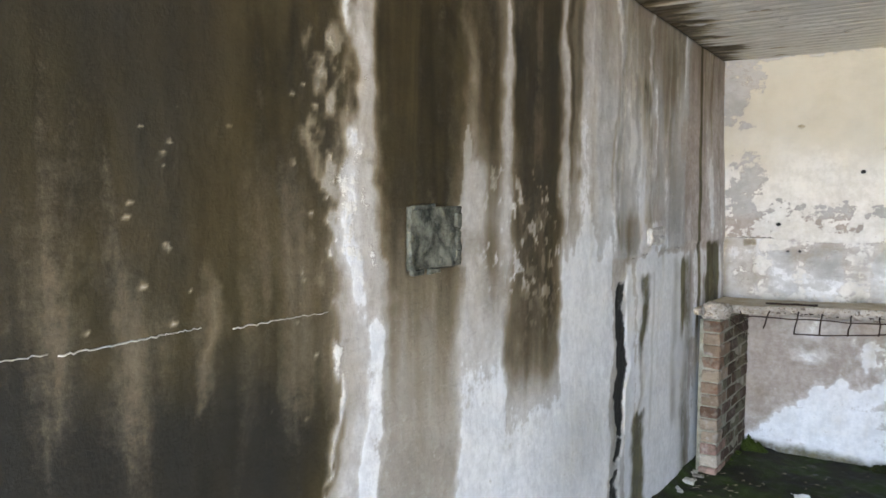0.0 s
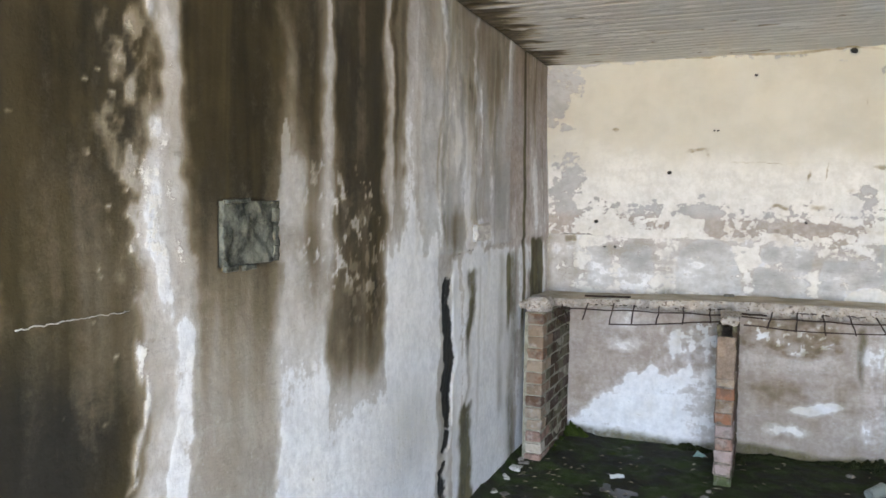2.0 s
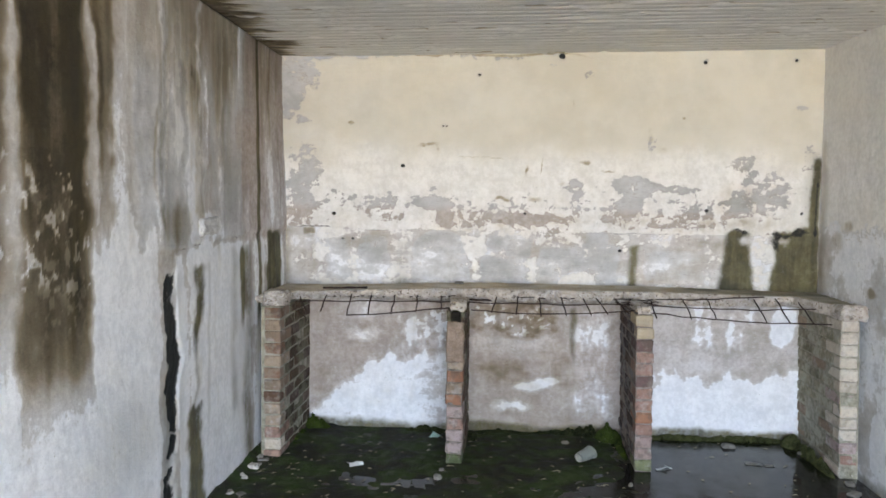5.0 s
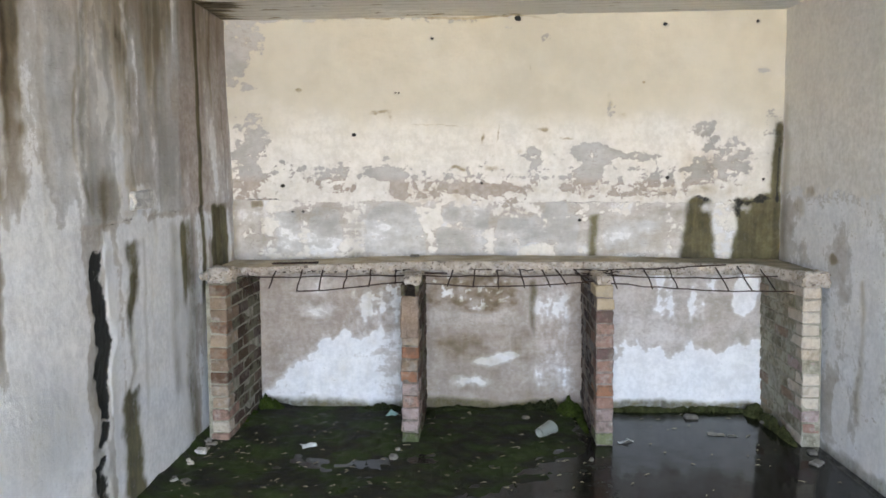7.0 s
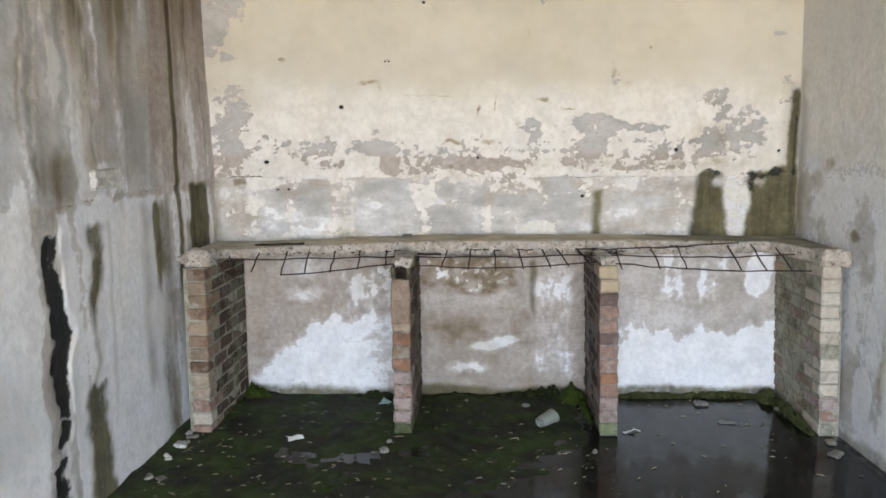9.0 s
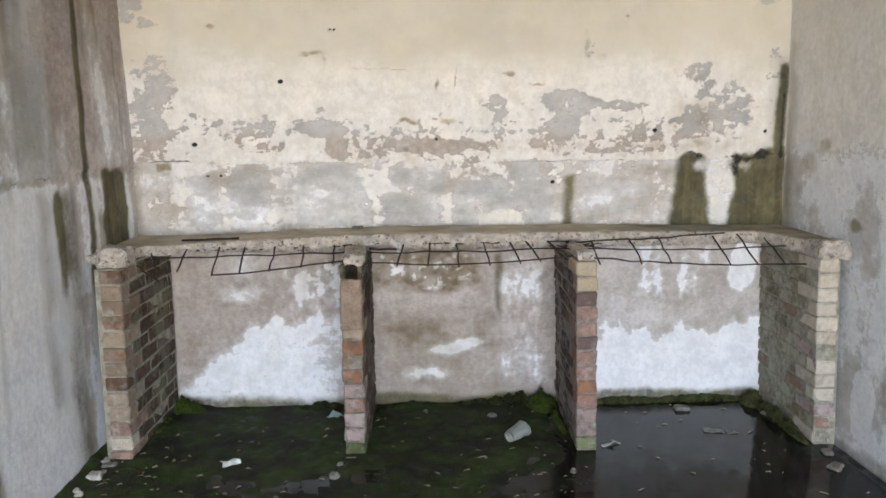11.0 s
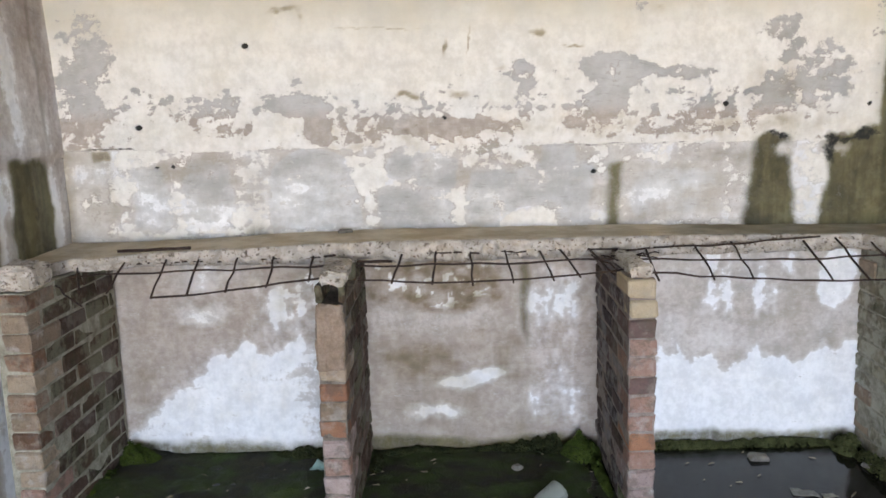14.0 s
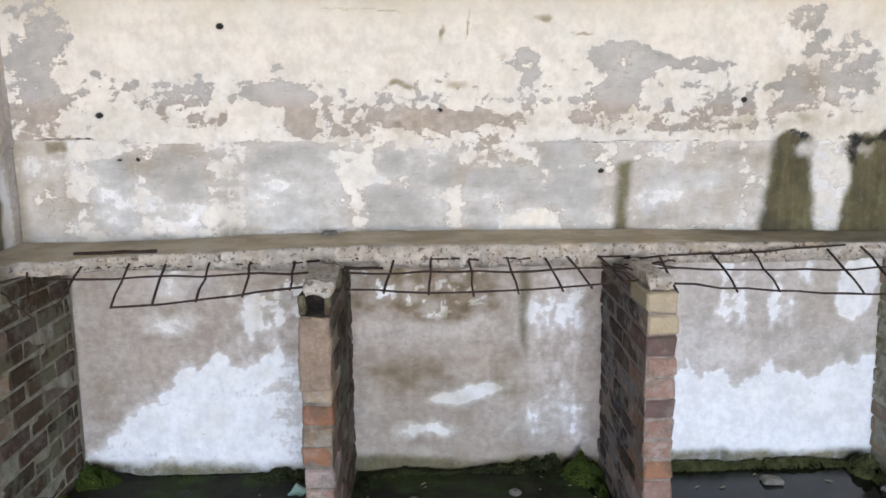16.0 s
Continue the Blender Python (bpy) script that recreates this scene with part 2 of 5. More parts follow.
def brick_material(name, a, b, moss=0.3, lime=0.3, darkening=0.55, smear=0.0, wash=(0.36, 0.33, 0.27)):
    g = Graph(name)
    r = g.chance()
    mid, fine, blot = g.noise(38, 5), g.noise(190, 3, 0.7), g.noise(15, 5, 0.65)
    col = g.mix(g.step(g.math("ADD", g.math("MULTIPLY", r, 0.45), g.math("MULTIPLY", mid, 0.55)), 0.2, 0.8), a, b)
    col = g.mix(g.math("MULTIPLY", g.step(blot, 0.50, 0.68), lime), col, (0.50, 0.47, 0.44))
    col = g.mix(g.math("MULTIPLY", g.step(g.noise(21, 5, 0.7), 0.46, 0.62), darkening), col, (0.13, 0.105, 0.085))
    col = g.mix(g.math("MULTIPLY", g.step(g.noise(11, 5), 0.48, 0.62), moss), col, (0.050, 0.058, 0.026))
    col = g.mix(g.math("MULTIPLY", g.step(fine, 0.58, 0.75), 0.5), col, (0.07, 0.055, 0.045))
    if smear:
        col = g.mix(g.math("MULTIPLY", g.step(g.math("ADD", g.math("MULTIPLY", g.noise(6.5, 5, 0.6), 0.7), g.math("MULTIPLY", mid, 0.3)), 0.46, 0.56), smear), col, wash)
    h = g.math("ADD", g.math("MULTIPLY", blot, 1.2), g.math("ADD", mid, g.math("MULTIPLY", fine, 0.6)))
    return g.done(col, 0.88, h, 0.9, 0.012, 0.2)


M_BRICK = {
    "cream": brick_material("painted_cream_brick", (0.48, 0.39, 0.27), (0.62, 0.53, 0.40), 0.03, 0.2, 0.12),
    "mauve": brick_material("mauve_brick", (0.15, 0.095, 0.085), (0.25, 0.165, 0.15), 0.1, 0.3),
    "pink": brick_material("pink_brick", (0.29, 0.165, 0.13), (0.40, 0.26, 0.21), 0.05, 0.5),
    "orange": brick_material("orange_brick", (0.29, 0.135, 0.08), (0.38, 0.19, 0.115), 0.05, 0.25),
    "pale": brick_material("limed_pink_brick", (0.34, 0.25, 0.23), (0.48, 0.38, 0.36), 0.1, 0.8),
    "green": brick_material("algae_covered_brick", (0.10, 0.13, 0.055), (0.22, 0.24, 0.13), 0.5, 0.4),
    "tan": brick_material("weathered_tan_brick", (0.25, 0.175, 0.125), (0.40, 0.31, 0.23), 0.12, 0.6, 0.35),
    "buff": brick_material("limed_buff_brick", (0.46, 0.39, 0.31), (0.66, 0.59, 0.50), 0.08, 0.5, 0.25, 0.4, (0.70, 0.65, 0.57)),
    "rust": brick_material("sooty_red_brick", (0.13, 0.070, 0.045), (0.25, 0.135, 0.085), 0.2, 0.3, 0.6, 0.35),
    # dark, umber and lilac sides: moss and grime, with side shade coloured in
    "dark": brick_material("shaded_mossy_brick", (0.050, 0.030, 0.019), (0.105, 0.066, 0.042), 0.45, 0.08, 0.08, 0.50, (0.24, 0.24, 0.165)),
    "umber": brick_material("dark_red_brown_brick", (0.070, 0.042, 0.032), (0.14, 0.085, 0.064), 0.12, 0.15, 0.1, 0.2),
    "lilac": brick_material("shaded_grimy_brick", (0.055, 0.040, 0.038), (0.12, 0.085, 0.078), 0.15, 0.45, 0.15, 0.5, (0.36, 0.355, 0.36)),
    "olive": brick_material("green_stained_brick", (0.20, 0.175, 0.12), (0.36, 0.325, 0.235), 0.45, 0.35, 0.25, 0.8, (0.45, 0.43, 0.35)),
}


def plain_material(name, a, b, scale=20, rough=0.85, bump=0.4, dist=0.008, spec=0.3, metal=0.0, detail=5):
    g = Graph(name)
    n, f = g.noise(scale, detail), g.noise(scale * 7, 3, 0.7)
    s = g.math("ADD", g.math("MULTIPLY", n, 0.65), g.math("MULTIPLY", f, 0.35))
    return g.done(g.mix(g.step(s, 0.32, 0.68), a, b), rough, s, bump, dist, spec, metal)


M_MORTAR = plain_material("lime_mortar", (0.10, 0.082, 0.066), (0.27, 0.23, 0.195), 30)
M_MORTAR_GREEN = plain_material("mossy_mortar", (0.17, 0.155, 0.11), (0.42, 0.40, 0.33), 22)
M_MORTAR_PINK = plain_material("pinkish_mortar", (0.17, 0.135, 0.115), (0.34, 0.29, 0.26), 30)
M_TAN_SKIN = plain_material("tan_mortar_skin", (0.19, 0.135, 0.10), (0.35, 0.265, 0.205), 14, 0.9, 0.6, 0.008)
M_RUST = plain_material("rusted_steel", (0.022, 0.014, 0.011), (0.060, 0.033, 0.022), 60, 0.8, 0.5, 0.002)
M_MOSS = plain_material("moss", (0.012, 0.021, 0.004), (0.062, 0.088, 0.016), 14, 0.95, 0.9, 0.006, 0.15)
M_MOSS_DARK = plain_material("dark_moss", (0.010, 0.013, 0.005), (0.042, 0.048, 0.018), 25, 0.95, 0.9, 0.006, 0.15)
M_MOSS_OLIVE = plain_material("olive_moss", (0.020, 0.024, 0.008), (0.085, 0.092, 0.036), 22, 0.95, 0.9, 0.006, 0.15)
M_STONE = plain_material("grey_stone", (0.12, 0.11, 0.095), (0.28, 0.26, 0.23), 25)
M_LEAF = plain_material("dead_leaf", (0.09, 0.07, 0.04), (0.36, 0.32, 0.23), 14, 0.8)
M_PLASTER_BIT = plain_material("fallen_plaster", (0.35, 0.33, 0.30), (0.60, 0.58, 0.55), 40)
M_TILE = plain_material("dark_mortar_patch", (0.018, 0.020, 0.013), (0.17, 0.172, 0.14), 16, 0.85, 0.8, 0.01)
M_PAPER = plain_material("wet_white_plastic", (0.55, 0.56, 0.55), (0.75, 0.77, 0.76), 30, 0.35, 0.3, 0.003, 0.5)
M_TEAL = plain_material("pale_teal_plastic", (0.20, 0.36, 0.33), (0.38, 0.52, 0.48), 30, 0.4, 0.3, 0.003, 0.5)
M_LIMELUMP = plain_material("pale_plaster", (0.38, 0.365, 0.34), (0.72, 0.71, 0.69), 22, 0.9, 0.8)
M_SCUM = plain_material("pale_scum", (0.14, 0.135, 0.12), (0.36, 0.36, 0.33), 40, 0.6)
M_GRASS = plain_material("grass_ground", (0.33, 0.245, 0.10), (0.47, 0.37, 0.17), 2.0, 0.95, 0.5, 0.03, 0.2)
M_OUTER = plain_material("outer_render", (0.34, 0.32, 0.29), (0.46, 0.44, 0.40), 6)


def slab_material():
    g = Graph("broken_concrete")
    mid, fine = g.noise(24, 5), g.noise(140, 3, 0.7)
    col = g.mix(g.step(mid, 0.3, 0.7), (0.36, 0.31, 0.26), (0.56, 0.51, 0.46))
    col = g.mix(g.step(g.noise(70, 2), 0.60, 0.68), col, (0.22, 0.165, 0.13))
    col = g.mix(g.math("MULTIPLY", g.step(g.noise(45, 4), 0.58, 0.66), 0.8), col, (0.10, 0.075, 0.055))
    top = g.attr("top")
    mud = g.mix(g.step(g.noise(7, 5), 0.35, 0.65), (0.44, 0.365, 0.26), (0.64, 0.56, 0.44))
    col = g.mix(g.math("MULTIPLY", top, 0.9), col, mud)
    col = g.mix(g.math("MULTIPLY", g.attr("algae"), 0.7), col, (0.06, 0.055, 0.025))
    return g.done(col, 0.88, g.math("ADD", mid, g.math("MULTIPLY", fine, 0.6)), 0.8, 0.01, 0.25)


def floor_material():
    g = Graph("mossy_wet_floor")
    mid, fine = g.noise(16, 6), g.noise(120, 3, 0.7)
    col = g.mix(g.step(mid, 0.35, 0.65), (0.012, 0.012, 0.008), (0.044, 0.042, 0.027))
    col = g.mix(g.math("MULTIPLY", g.step(g.noise(5, 5), 0.40, 0.62), g.attr("moss")), col, (0.038, 0.060, 0.015))
    col = g.mix(g.math("MULTIPLY", g.step(fine, 0.62, 0.75), 0.35), col, (0.11, 0.105, 0.075))
    return g.done(col, g.step(mid, 0.3, 0.7, 0.55, 0.95), g.math("ADD", mid, g.math("MULTIPLY", fine, 0.5)), 0.9, 0.012, 0.2)


def water_material():
    g = Graph("dark_standing_water")
    film = g.math("MULTIPLY", g.step(g.noise(4.5, 6), 0.40, 0.65), g.attr("moss"))
    speck = g.step(g.noise(90, 3), 0.66, 0.72)
    col = g.mix(film, (0.012, 0.010, 0.009), (0.030, 0.042, 0.012))
    col = g.mix(g.math("MULTIPLY", speck, 0.25), col, (0.10, 0.10, 0.07))
    rough = g.math("ADD", g.step(g.noise(9, 4), 0.35, 0.7, 0.04, 0.20), g.math("MULTIPLY", film, 0.40))
    return g.done(col, rough, g.noise(14, 3), 0.06, 0.01, 0.20)


def plastic_material():
    g = Graph("clear_cup_plastic")
    b = g.bsdf.inputs
    b["Transmission Weight"].default_value = 0.75
    b["IOR"].default_value = 1.35
    return g.done((0.72, 0.76, 0.72), 0.35, g.noise(40, 3), 0.4, 0.004, 0.5)


M_SLAB, M_FLOOR, M_WATER, M_CUP = slab_material(), floor_material(), water_material(), plastic_material()


# ---- building helpers ----
def finish(me, material):
    me.materials.append(material)
    return me


def part(name, bm, material, parent=None, label=""):
    me = bpy.data.meshes.new(name)
    bm.to_mesh(me)
    bm.free()
    ob = new(name, finish(me, material))
    ob.parent = parent
    return tagged(ob, label)


def base(name, x, y, z, label, category, group=""):
    ob = new(name)
    ob.empty_display_size = 0.05
    ob.location = (x, y, z)
    return tagged(ob, label, category, group)


def box_bm(x0, x1, y0, y1, z0, z1, bevel=0.0):
    bm = bmesh.new()
    bmesh.ops.create_cube(bm, size=1.0, matrix=Matrix.LocRotScale(((x0 + x1) / 2, (y0 + y1) / 2, (z0 + z1) / 2), None, (x1 - x0, y1 - y0, z1 - z0)))
    if bevel:
        bmesh.ops.bevel(bm, geom=bm.edges[:], offset=bevel, segments=1, affect="EDGES")
    return bm


def jitter(bm, amount, scale=30.0, shift=0.0):
    for v in bm.verts:
        v.co += amount * noise.noise_vector(v.co * scale + Vector((shift, shift * 2, 7)))


def rough_block(sx, sy, sz, amount=0.012, cuts=5, shift=0.0, bevel=0.2):
    """A broken lump about its base centre: a box, cut finely, rounded and worn."""
    bm = box_bm(-sx / 2, sx / 2, -sy / 2, sy / 2, 0, sz, min(sx, sy, sz) * bevel)
    bmesh.ops.subdivide_edges(bm, edges=bm.edges[:], cuts=cuts, use_grid_fill=True)
    jitter(bm, amount, 22, shift)
    jitter(bm, amount * 0.5, 70, shift)
    return bm


def tube(points, radius, sides=6, wobble=0.0, seed=0):
    """A round bar along points, in one bmesh."""
    rng = random.Random(seed)
    bm = bmesh.new()
    pts = [Vector(p) for p in points]
    rings = []
    for i, p in enumerate(pts):
        d = (pts[min(i + 1, len(pts) - 1)] - pts[max(i - 1, 0)]).normalized()
        a = d.orthogonal().normalized()
        b = d.cross(a)
        p = p + Vector((rng.uniform(-1, 1), rng.uniform(-1, 1), rng.uniform(-1, 1))) * wobble
        r = radius * rng.uniform(0.85, 1.15)
        rings.append([bm.verts.new(p + r * (math.cos(k * math.tau / sides) * a + math.sin(k * math.tau / sides) * b)) for k in range(sides)])
    for q, s in zip(rings, rings[1:]):
        for k in range(sides):
            bm.faces.new((q[k], q[(k + 1) % sides], s[(k + 1) % sides], s[k])).smooth = True
    bm.faces.new(rings[0][::-1]), bm.faces.new(rings[-1])
    return bm


def bent(a, b, n=9, sag=0.0, kink=0.006, seed=0):
    """Places along a slightly bent line from a to b."""
    rng = random.Random(seed)
    a, b = Vector(a), Vector(b)
    out = []
    for i in range(n):
        t = i / (n - 1)
        p = a.lerp(b, t) + Vector((0, 0, -sag * math.sin(math.pi * t)))
        if 0 < i < n - 1:
            p += Vector((rng.uniform(-kink, kink), rng.uniform(-kink, kink), rng.uniform(-kink, kink) * 0.7))
        out.append(p)
    return out


# ---- back wall ----
def build_back_wall():
    s = Sheet(LEFT, RIGHT, -0.03, 2.27, 0.0065, 11)
    U, V = s.U, s.V
    big, med, flat = s.noise(3.5, 5, 5, 1), s.noise(13, 18, 4, 2), s.noise(5, 15, 5, 3)
    small = s.noise(30, 36, 3, 4)
    # the paint film: whole above, flaking towards the old dado line
    coat = 0.86 + np.clip((V - 1.36) * 2.6, -0.06, 0.75) + 0.50 * flat * (1 - 0.75 * sstep(1.45, 1.62, V)) + 0.40 * med * (1 - 0.6 * sstep(1.5, 1.7, V)) + 0.40 * small * (1 - 0.5 * sstep(1.5, 1.7, V)) + 0.10 * big
    coat -= (0.30 + 0.5 * flat) * s.box(-0.05, 0.72, 1.225, 1.30, 0.02, 1.0) + (0.34 + 0.5 * flat) * s.box(0.84, 1.50, 1.225, 1.31, 0.02, 1.0)
    coat -= 1.3 * s.blob(-0.98, 2.10, 0.24, 0.16) + 1.2 * s.blob(-1.0, 1.93, 0.10, 0.11)
    coat -= 1.15 * s.blob(-0.88, 1.60, 0.13, 0.15, 1.4, 0.6) + 0.6 * s.blob(-0.93, 1.36, 0.09, 0.16, 1.4, 0.6)
    coat -= 1.2 * s.blob(-0.87, 1.85, 0.05, 0.03, 1.2, 0.6)
    coat -= 1.2 * s.blob(-0.55, 2.19, 0.30, 0.022) + 1.1 * s.blob(0.15, 2.205, 0.35, 0.016) + 1.1 * s.blob(0.53, 2.16, 0.04, 0.06, 1.6, 0.8) + 1.1 * s.blob(0.74, 2.13, 0.06, 0.05, 1.8, 0.8)
    coat -= 0.95 * s.blob(-0.13, 1.345, 0.11, 0.045, 1.0, 0.3) + 0.95 * s.blob(-0.07, 1.27, 0.045, 0.06, 1.0, 0.3) + 0.85 * s.blob(0.70, 1.42, 0.045, 0.075, 1.2, 0.4)
    coat -= 0.95 * s.blob(1.04, 1.45, 0.13, 0.085, 1.3, 0.35) + 0.8 * s.blob(1.02, 1.34, 0.07, 0.05, 1.2) + 0.6 * s.blob(1.25, 1.46, 0.20, 0.03, 1.2)
    coat -= 0.80 * s.blob(1.78, 1.46, 0.20, 0.15, 1.6, 0.5) + 1.0 * s.blob(1.63, 1.62, 0.09, 0.05, 1.4) + 1.0 * s.blob(2.03, 1.66, 0.08, 0.10, 1.2, 0.6)
    coat -= 0.5 * s.blob(0.42, 1.27, 0.22, 0.03) + 0.45 * s.blob(-0.45, 1.33, 0.10, 0.05, 1.4) + 1.2 * s.blob(1.98, 1.93, 0.05, 0.015) + 1.0 * s.blob(1.12, 1.72, 0.03, 0.07)
    coat -= 0.38 * sstep(0.18, 0.36, s.noise(21, 24, 3, 9)) * s.box(-0.95, 1.95, 1.27, 1.44, 0.06, 2.0) + 0.25 * sstep(0.26, 0.40, s.noise(17, 17, 3, 10)) * s.box(0.55, 1.95, 1.42, 1.62, 0.08, 2.0)
    # below the line: old blockwork shows through thin grey skim, its joints soft and white
    skim = np.maximum.reduce([s.box(-0.765, -0.61, 0.90, 1.13, 0.035, 0.8), s.box(-0.55, -0.40, 0.915, 1.15, 0.035, 1.0), s.box(-0.245, 0.095, 0.895, 1.052, 0.018, 0.4), s.blob(-0.08, 1.055, 0.165, 0.145, 0.7, 0.16) * (V > 1.056),
                              s.box(0.16, 0.45, 0.89, 1.045, 0.03, 0.5), s.box(0.185, 0.46, 1.062, 1.165, 0.03, 1.2), s.box(0.51, 0.97, 0.885, 1.12, 0.03, 0.9), s.blob(0.825, 1.14, 0.07, 0.075, 1.0, 0.4), s.box(1.125, 1.455, 0.925, 1.10, 0.035, 0.9)])
    mound = s.blob(0.735, 0.89, 0.105, 0.075, 0.6, 0.2)
    skim = skim * (1 - mound)
    low = 0.52 + 0.40 * flat + 0.42 * med + 0.40 * small - 0.55 * skim + 0.35 * mound
    low -= 0.25 * s.box(0.97, 2.0, 0.86, 1.2, 0.06, 1.5) + 0.3 * s.box(-1.03, -0.80, 0.86, 1.2, 0.03)
    low += 0.25 * s.box(-0.86, -0.80, 0.88, 1.12, 0.02, 1.0) + 0.3 * s.box(0.10, 0.16, 0.9, 1.17, 0.02, 1.0) + 0.28 * s.box(-0.42, -0.35, 0.86, 0.93, 0.02, 1.0) + 0.25 * s.box(0.44, 0.50, 0.92, 1.08, 0.015, 1.2)
    low += 0.40 * np.exp(-((V - 1.135 - 0.05 * np.sin(U * 13)) / 0.022) ** 2) * (U > 0.48) * (U < 1.02)
    # a darker lip where the render has slid down in a wavy edge
    lip = np.exp(-((V - 1.098 - 0.05 * np.sin(U * 13)) / 0.014) ** 2) * (U > 0.50) * (U < 1.02)
    coat = np.where(V > 1.195 + 0.012 * big, coat, low)
    coat = np.where(V > 0.86, coat, 0.0)
    cream = sstep(1.38, 1.92, V + 0.14 * big)
    # lime bloom: soft over the blocks, heavy at the feet of the bays
    flow = s.noise(16, 5, 3, 21)
    smear = s.noise(4, 13, 5, 22)
    under = (V < 0.86)
    lime = 0.56 + 0.35 * big + 0.42 * flat + 0.24 * med - 0.26 * skim + 0.4 * mound
    lime += 0.30 * s.blob(-0.47, 0.94, 0.08, 0.05, 1.2, 0.7) + 0.25 * s.blob(-0.70, 1.0, 0.06, 0.09, 1.2, 0.7) + 0.25 * s.blob(1.27, 1.02, 0.13, 0.06, 1.2, 0.7) + 0.25 * s.box(-0.22, 0.08, 0.90, 1.04, 0.04, 0.5) + 0.22 * s.blob(-0.95, 1.0, 0.03, 0.10, 1.0, 0.7) + 0.3 * s.box(1.74, 1.83, 0.86, 1.2, 0.02, 0.8)
    drift = 0.7 * s.wv + 0.5 * s.wu + 0.035 * flow + 0.03 * smear
    # the last term, extra lime in the third bay, paints its stronger daylight
    bays = 0.05 + 0.16 * big + 0.20 * smear + 0.08 * flow + 0.30 * sstep(1.0, 1.1, U)
    foot1 = np.minimum(0.455 + 0.03 * flow + 0.03 * med, 0.10 + 0.92 * (U + 0.84))
    bay1 = (0.92 + 0.30 * big + 0.20 * smear + 0.10 * med - 0.20 * sstep(-0.28, -0.10, U)) * sstep(-0.035, 0.05, foot1 - V + drift) * (U < 0.06)
    bay1 = np.maximum(bay1, (0.62 + 0.3 * smear) * s.blob(-0.56, 0.585, 0.10, 0.05, 1.8, 0.7))
    bay1 = np.maximum(bay1, (0.55 + 0.3 * flow) * s.blob(-0.50, 0.73, 0.20, 0.06, 1.8, 0.8))
    bay1 = np.maximum(bay1, (0.40 + 0.9 * flow + 0.4 * small) * s.box(-0.40, 0.0, 0.45, 0.70, 0.07, 1.8))
    bay1 = np.maximum(bay1, 1.0 * sstep(0.10, 0.28, s.noise(34, 30, 3, 24)) * s.blob(-0.10, 0.64, 0.14, 0.13, 1.0, 0.6) * (U < 0.02))
    tilt = V - 0.285 - 0.28 * (U - 0.50)
    bay2 = np.exp(-np.abs((tilt + 1.5 * s.wv) / (0.042 - 0.10 * (U - 0.5) ** 2 * 9)) ** 2) * np.exp(-np.abs((U + 1.6 * s.wu - 0.50) / 0.145) ** 4) * 1.2
    bay2 = np.maximum(bay2, 0.85 * np.exp(-np.abs((V + 1.4 * s.wv - 0.135) / 0.034) ** 2) * np.exp(-np.abs((U + 1.6 * s.wu - 0.36) / 0.125) ** 4))
    bay2 = np.maximum(bay2, (0.44 + 0.75 * flow + 0.3 * small) * s.box(0.73, 0.97, 0.06, 0.72, 0.06, 1.4))
    bay2 = np.maximum(bay2, (0.34 + 0.3 * smear) * s.box(0.10, 0.74, 0.47, 0.575, 0.025, 1.0))
    bay2 = np.maximum(bay2, 0.30 * s.box(0.56, 0.80, 0.05, 0.75, 0.10, 1.5))
    bay2 = np.maximum(bay2, 0.9 * sstep(0.22, 0.36, s.noise(40, 38, 3, 25)) * s.box(0.12, 0.62, 0.60, 0.76, 0.04, 1.5))
    top3 = 0.385 + 0.06 * fbm(U, U * 0, 5, 1, 5, 61) + 0.03 * med - 0.05 * np.exp(-((U - 1.52) / 0.05) ** 2) - 0.06 * np.exp(-((U - 1.77) / 0.06) ** 2)
    bay3 = (0.98 + 0.25 * big + 0.12 * smear) * sstep(-0.07, 0.05, top3 - V + 1.6 * drift) * (1 - 0.45 * s.blob(1.20, 0.30, 0.07, 0.035, 1.6, 0.6)) * (U > 1.03)
    bay3 = np.maximum(bay3, 1.2 * s.blob(1.93, 0.66, 0.085, 0.13, 1.0, 0.4))
    bay3 = np.maximum(bay3, (0.36 + 1.1 * flow + 0.3 * small) * s.box(1.22, 1.80, 0.52, 0.80, 0.06, 1.5))
    bays = np.maximum.reduce([bays, bay1, bay2, bay3])
    lime = np.where(V > 1.20, 0.20 + 0.25 * big + 0.20 * flat, lime)
    lime = np.where(under, bays + 0.05 * small, lime)
    # algae and mould
    algae = 0.95 * s.streak(1.645, 0.135, 1.215, 0.80, 0.035, 0.02, 0.5, -0.35) + 0.95 * s.streak(1.965, 0.23, 1.225, 0.80, 0.03, 0.02, 0.4, -0.1)
    algae -= 0.6 * s.blob(1.670, 1.165, 0.034, 0.030, 1.1, 0.8) + 0.6 * s.blob(1.905, 1.172, 0.030, 0.028, 1.1, 0.8)
    algae = algae * (V > 0.865)
    algae += 0.75 * s.streak(2.075, 0.045, 1.64, 0.84, 0.02, 0.05, 0.3) + 0.35 * s.streak(2.05, 0.10, 1.70, 0.84, 0.05, 0.1, 0.4)
    algae += 0.75 * s.streak(1.05, 0.055, 1.12, 0.86, 0.03, 0.03, 0.3) + 0.28 * s.streak(-0.30, 0.11, 1.12, 0.86, 0.05, 0.05, 0.3)
    algae += 0.62 * s.streak(0.72, 0.05, 0.74, 0.40, 0.02, 0.08, 0.4, 0.5) * under + 0.25 * s.blob(0.80, 0.12, 0.16, 0.14, 1.4, 0.6)
    algae += 0.7 * (1 - sstep(0.015, 0.075, V + 0.6 * s.wv + 0.03 * big))
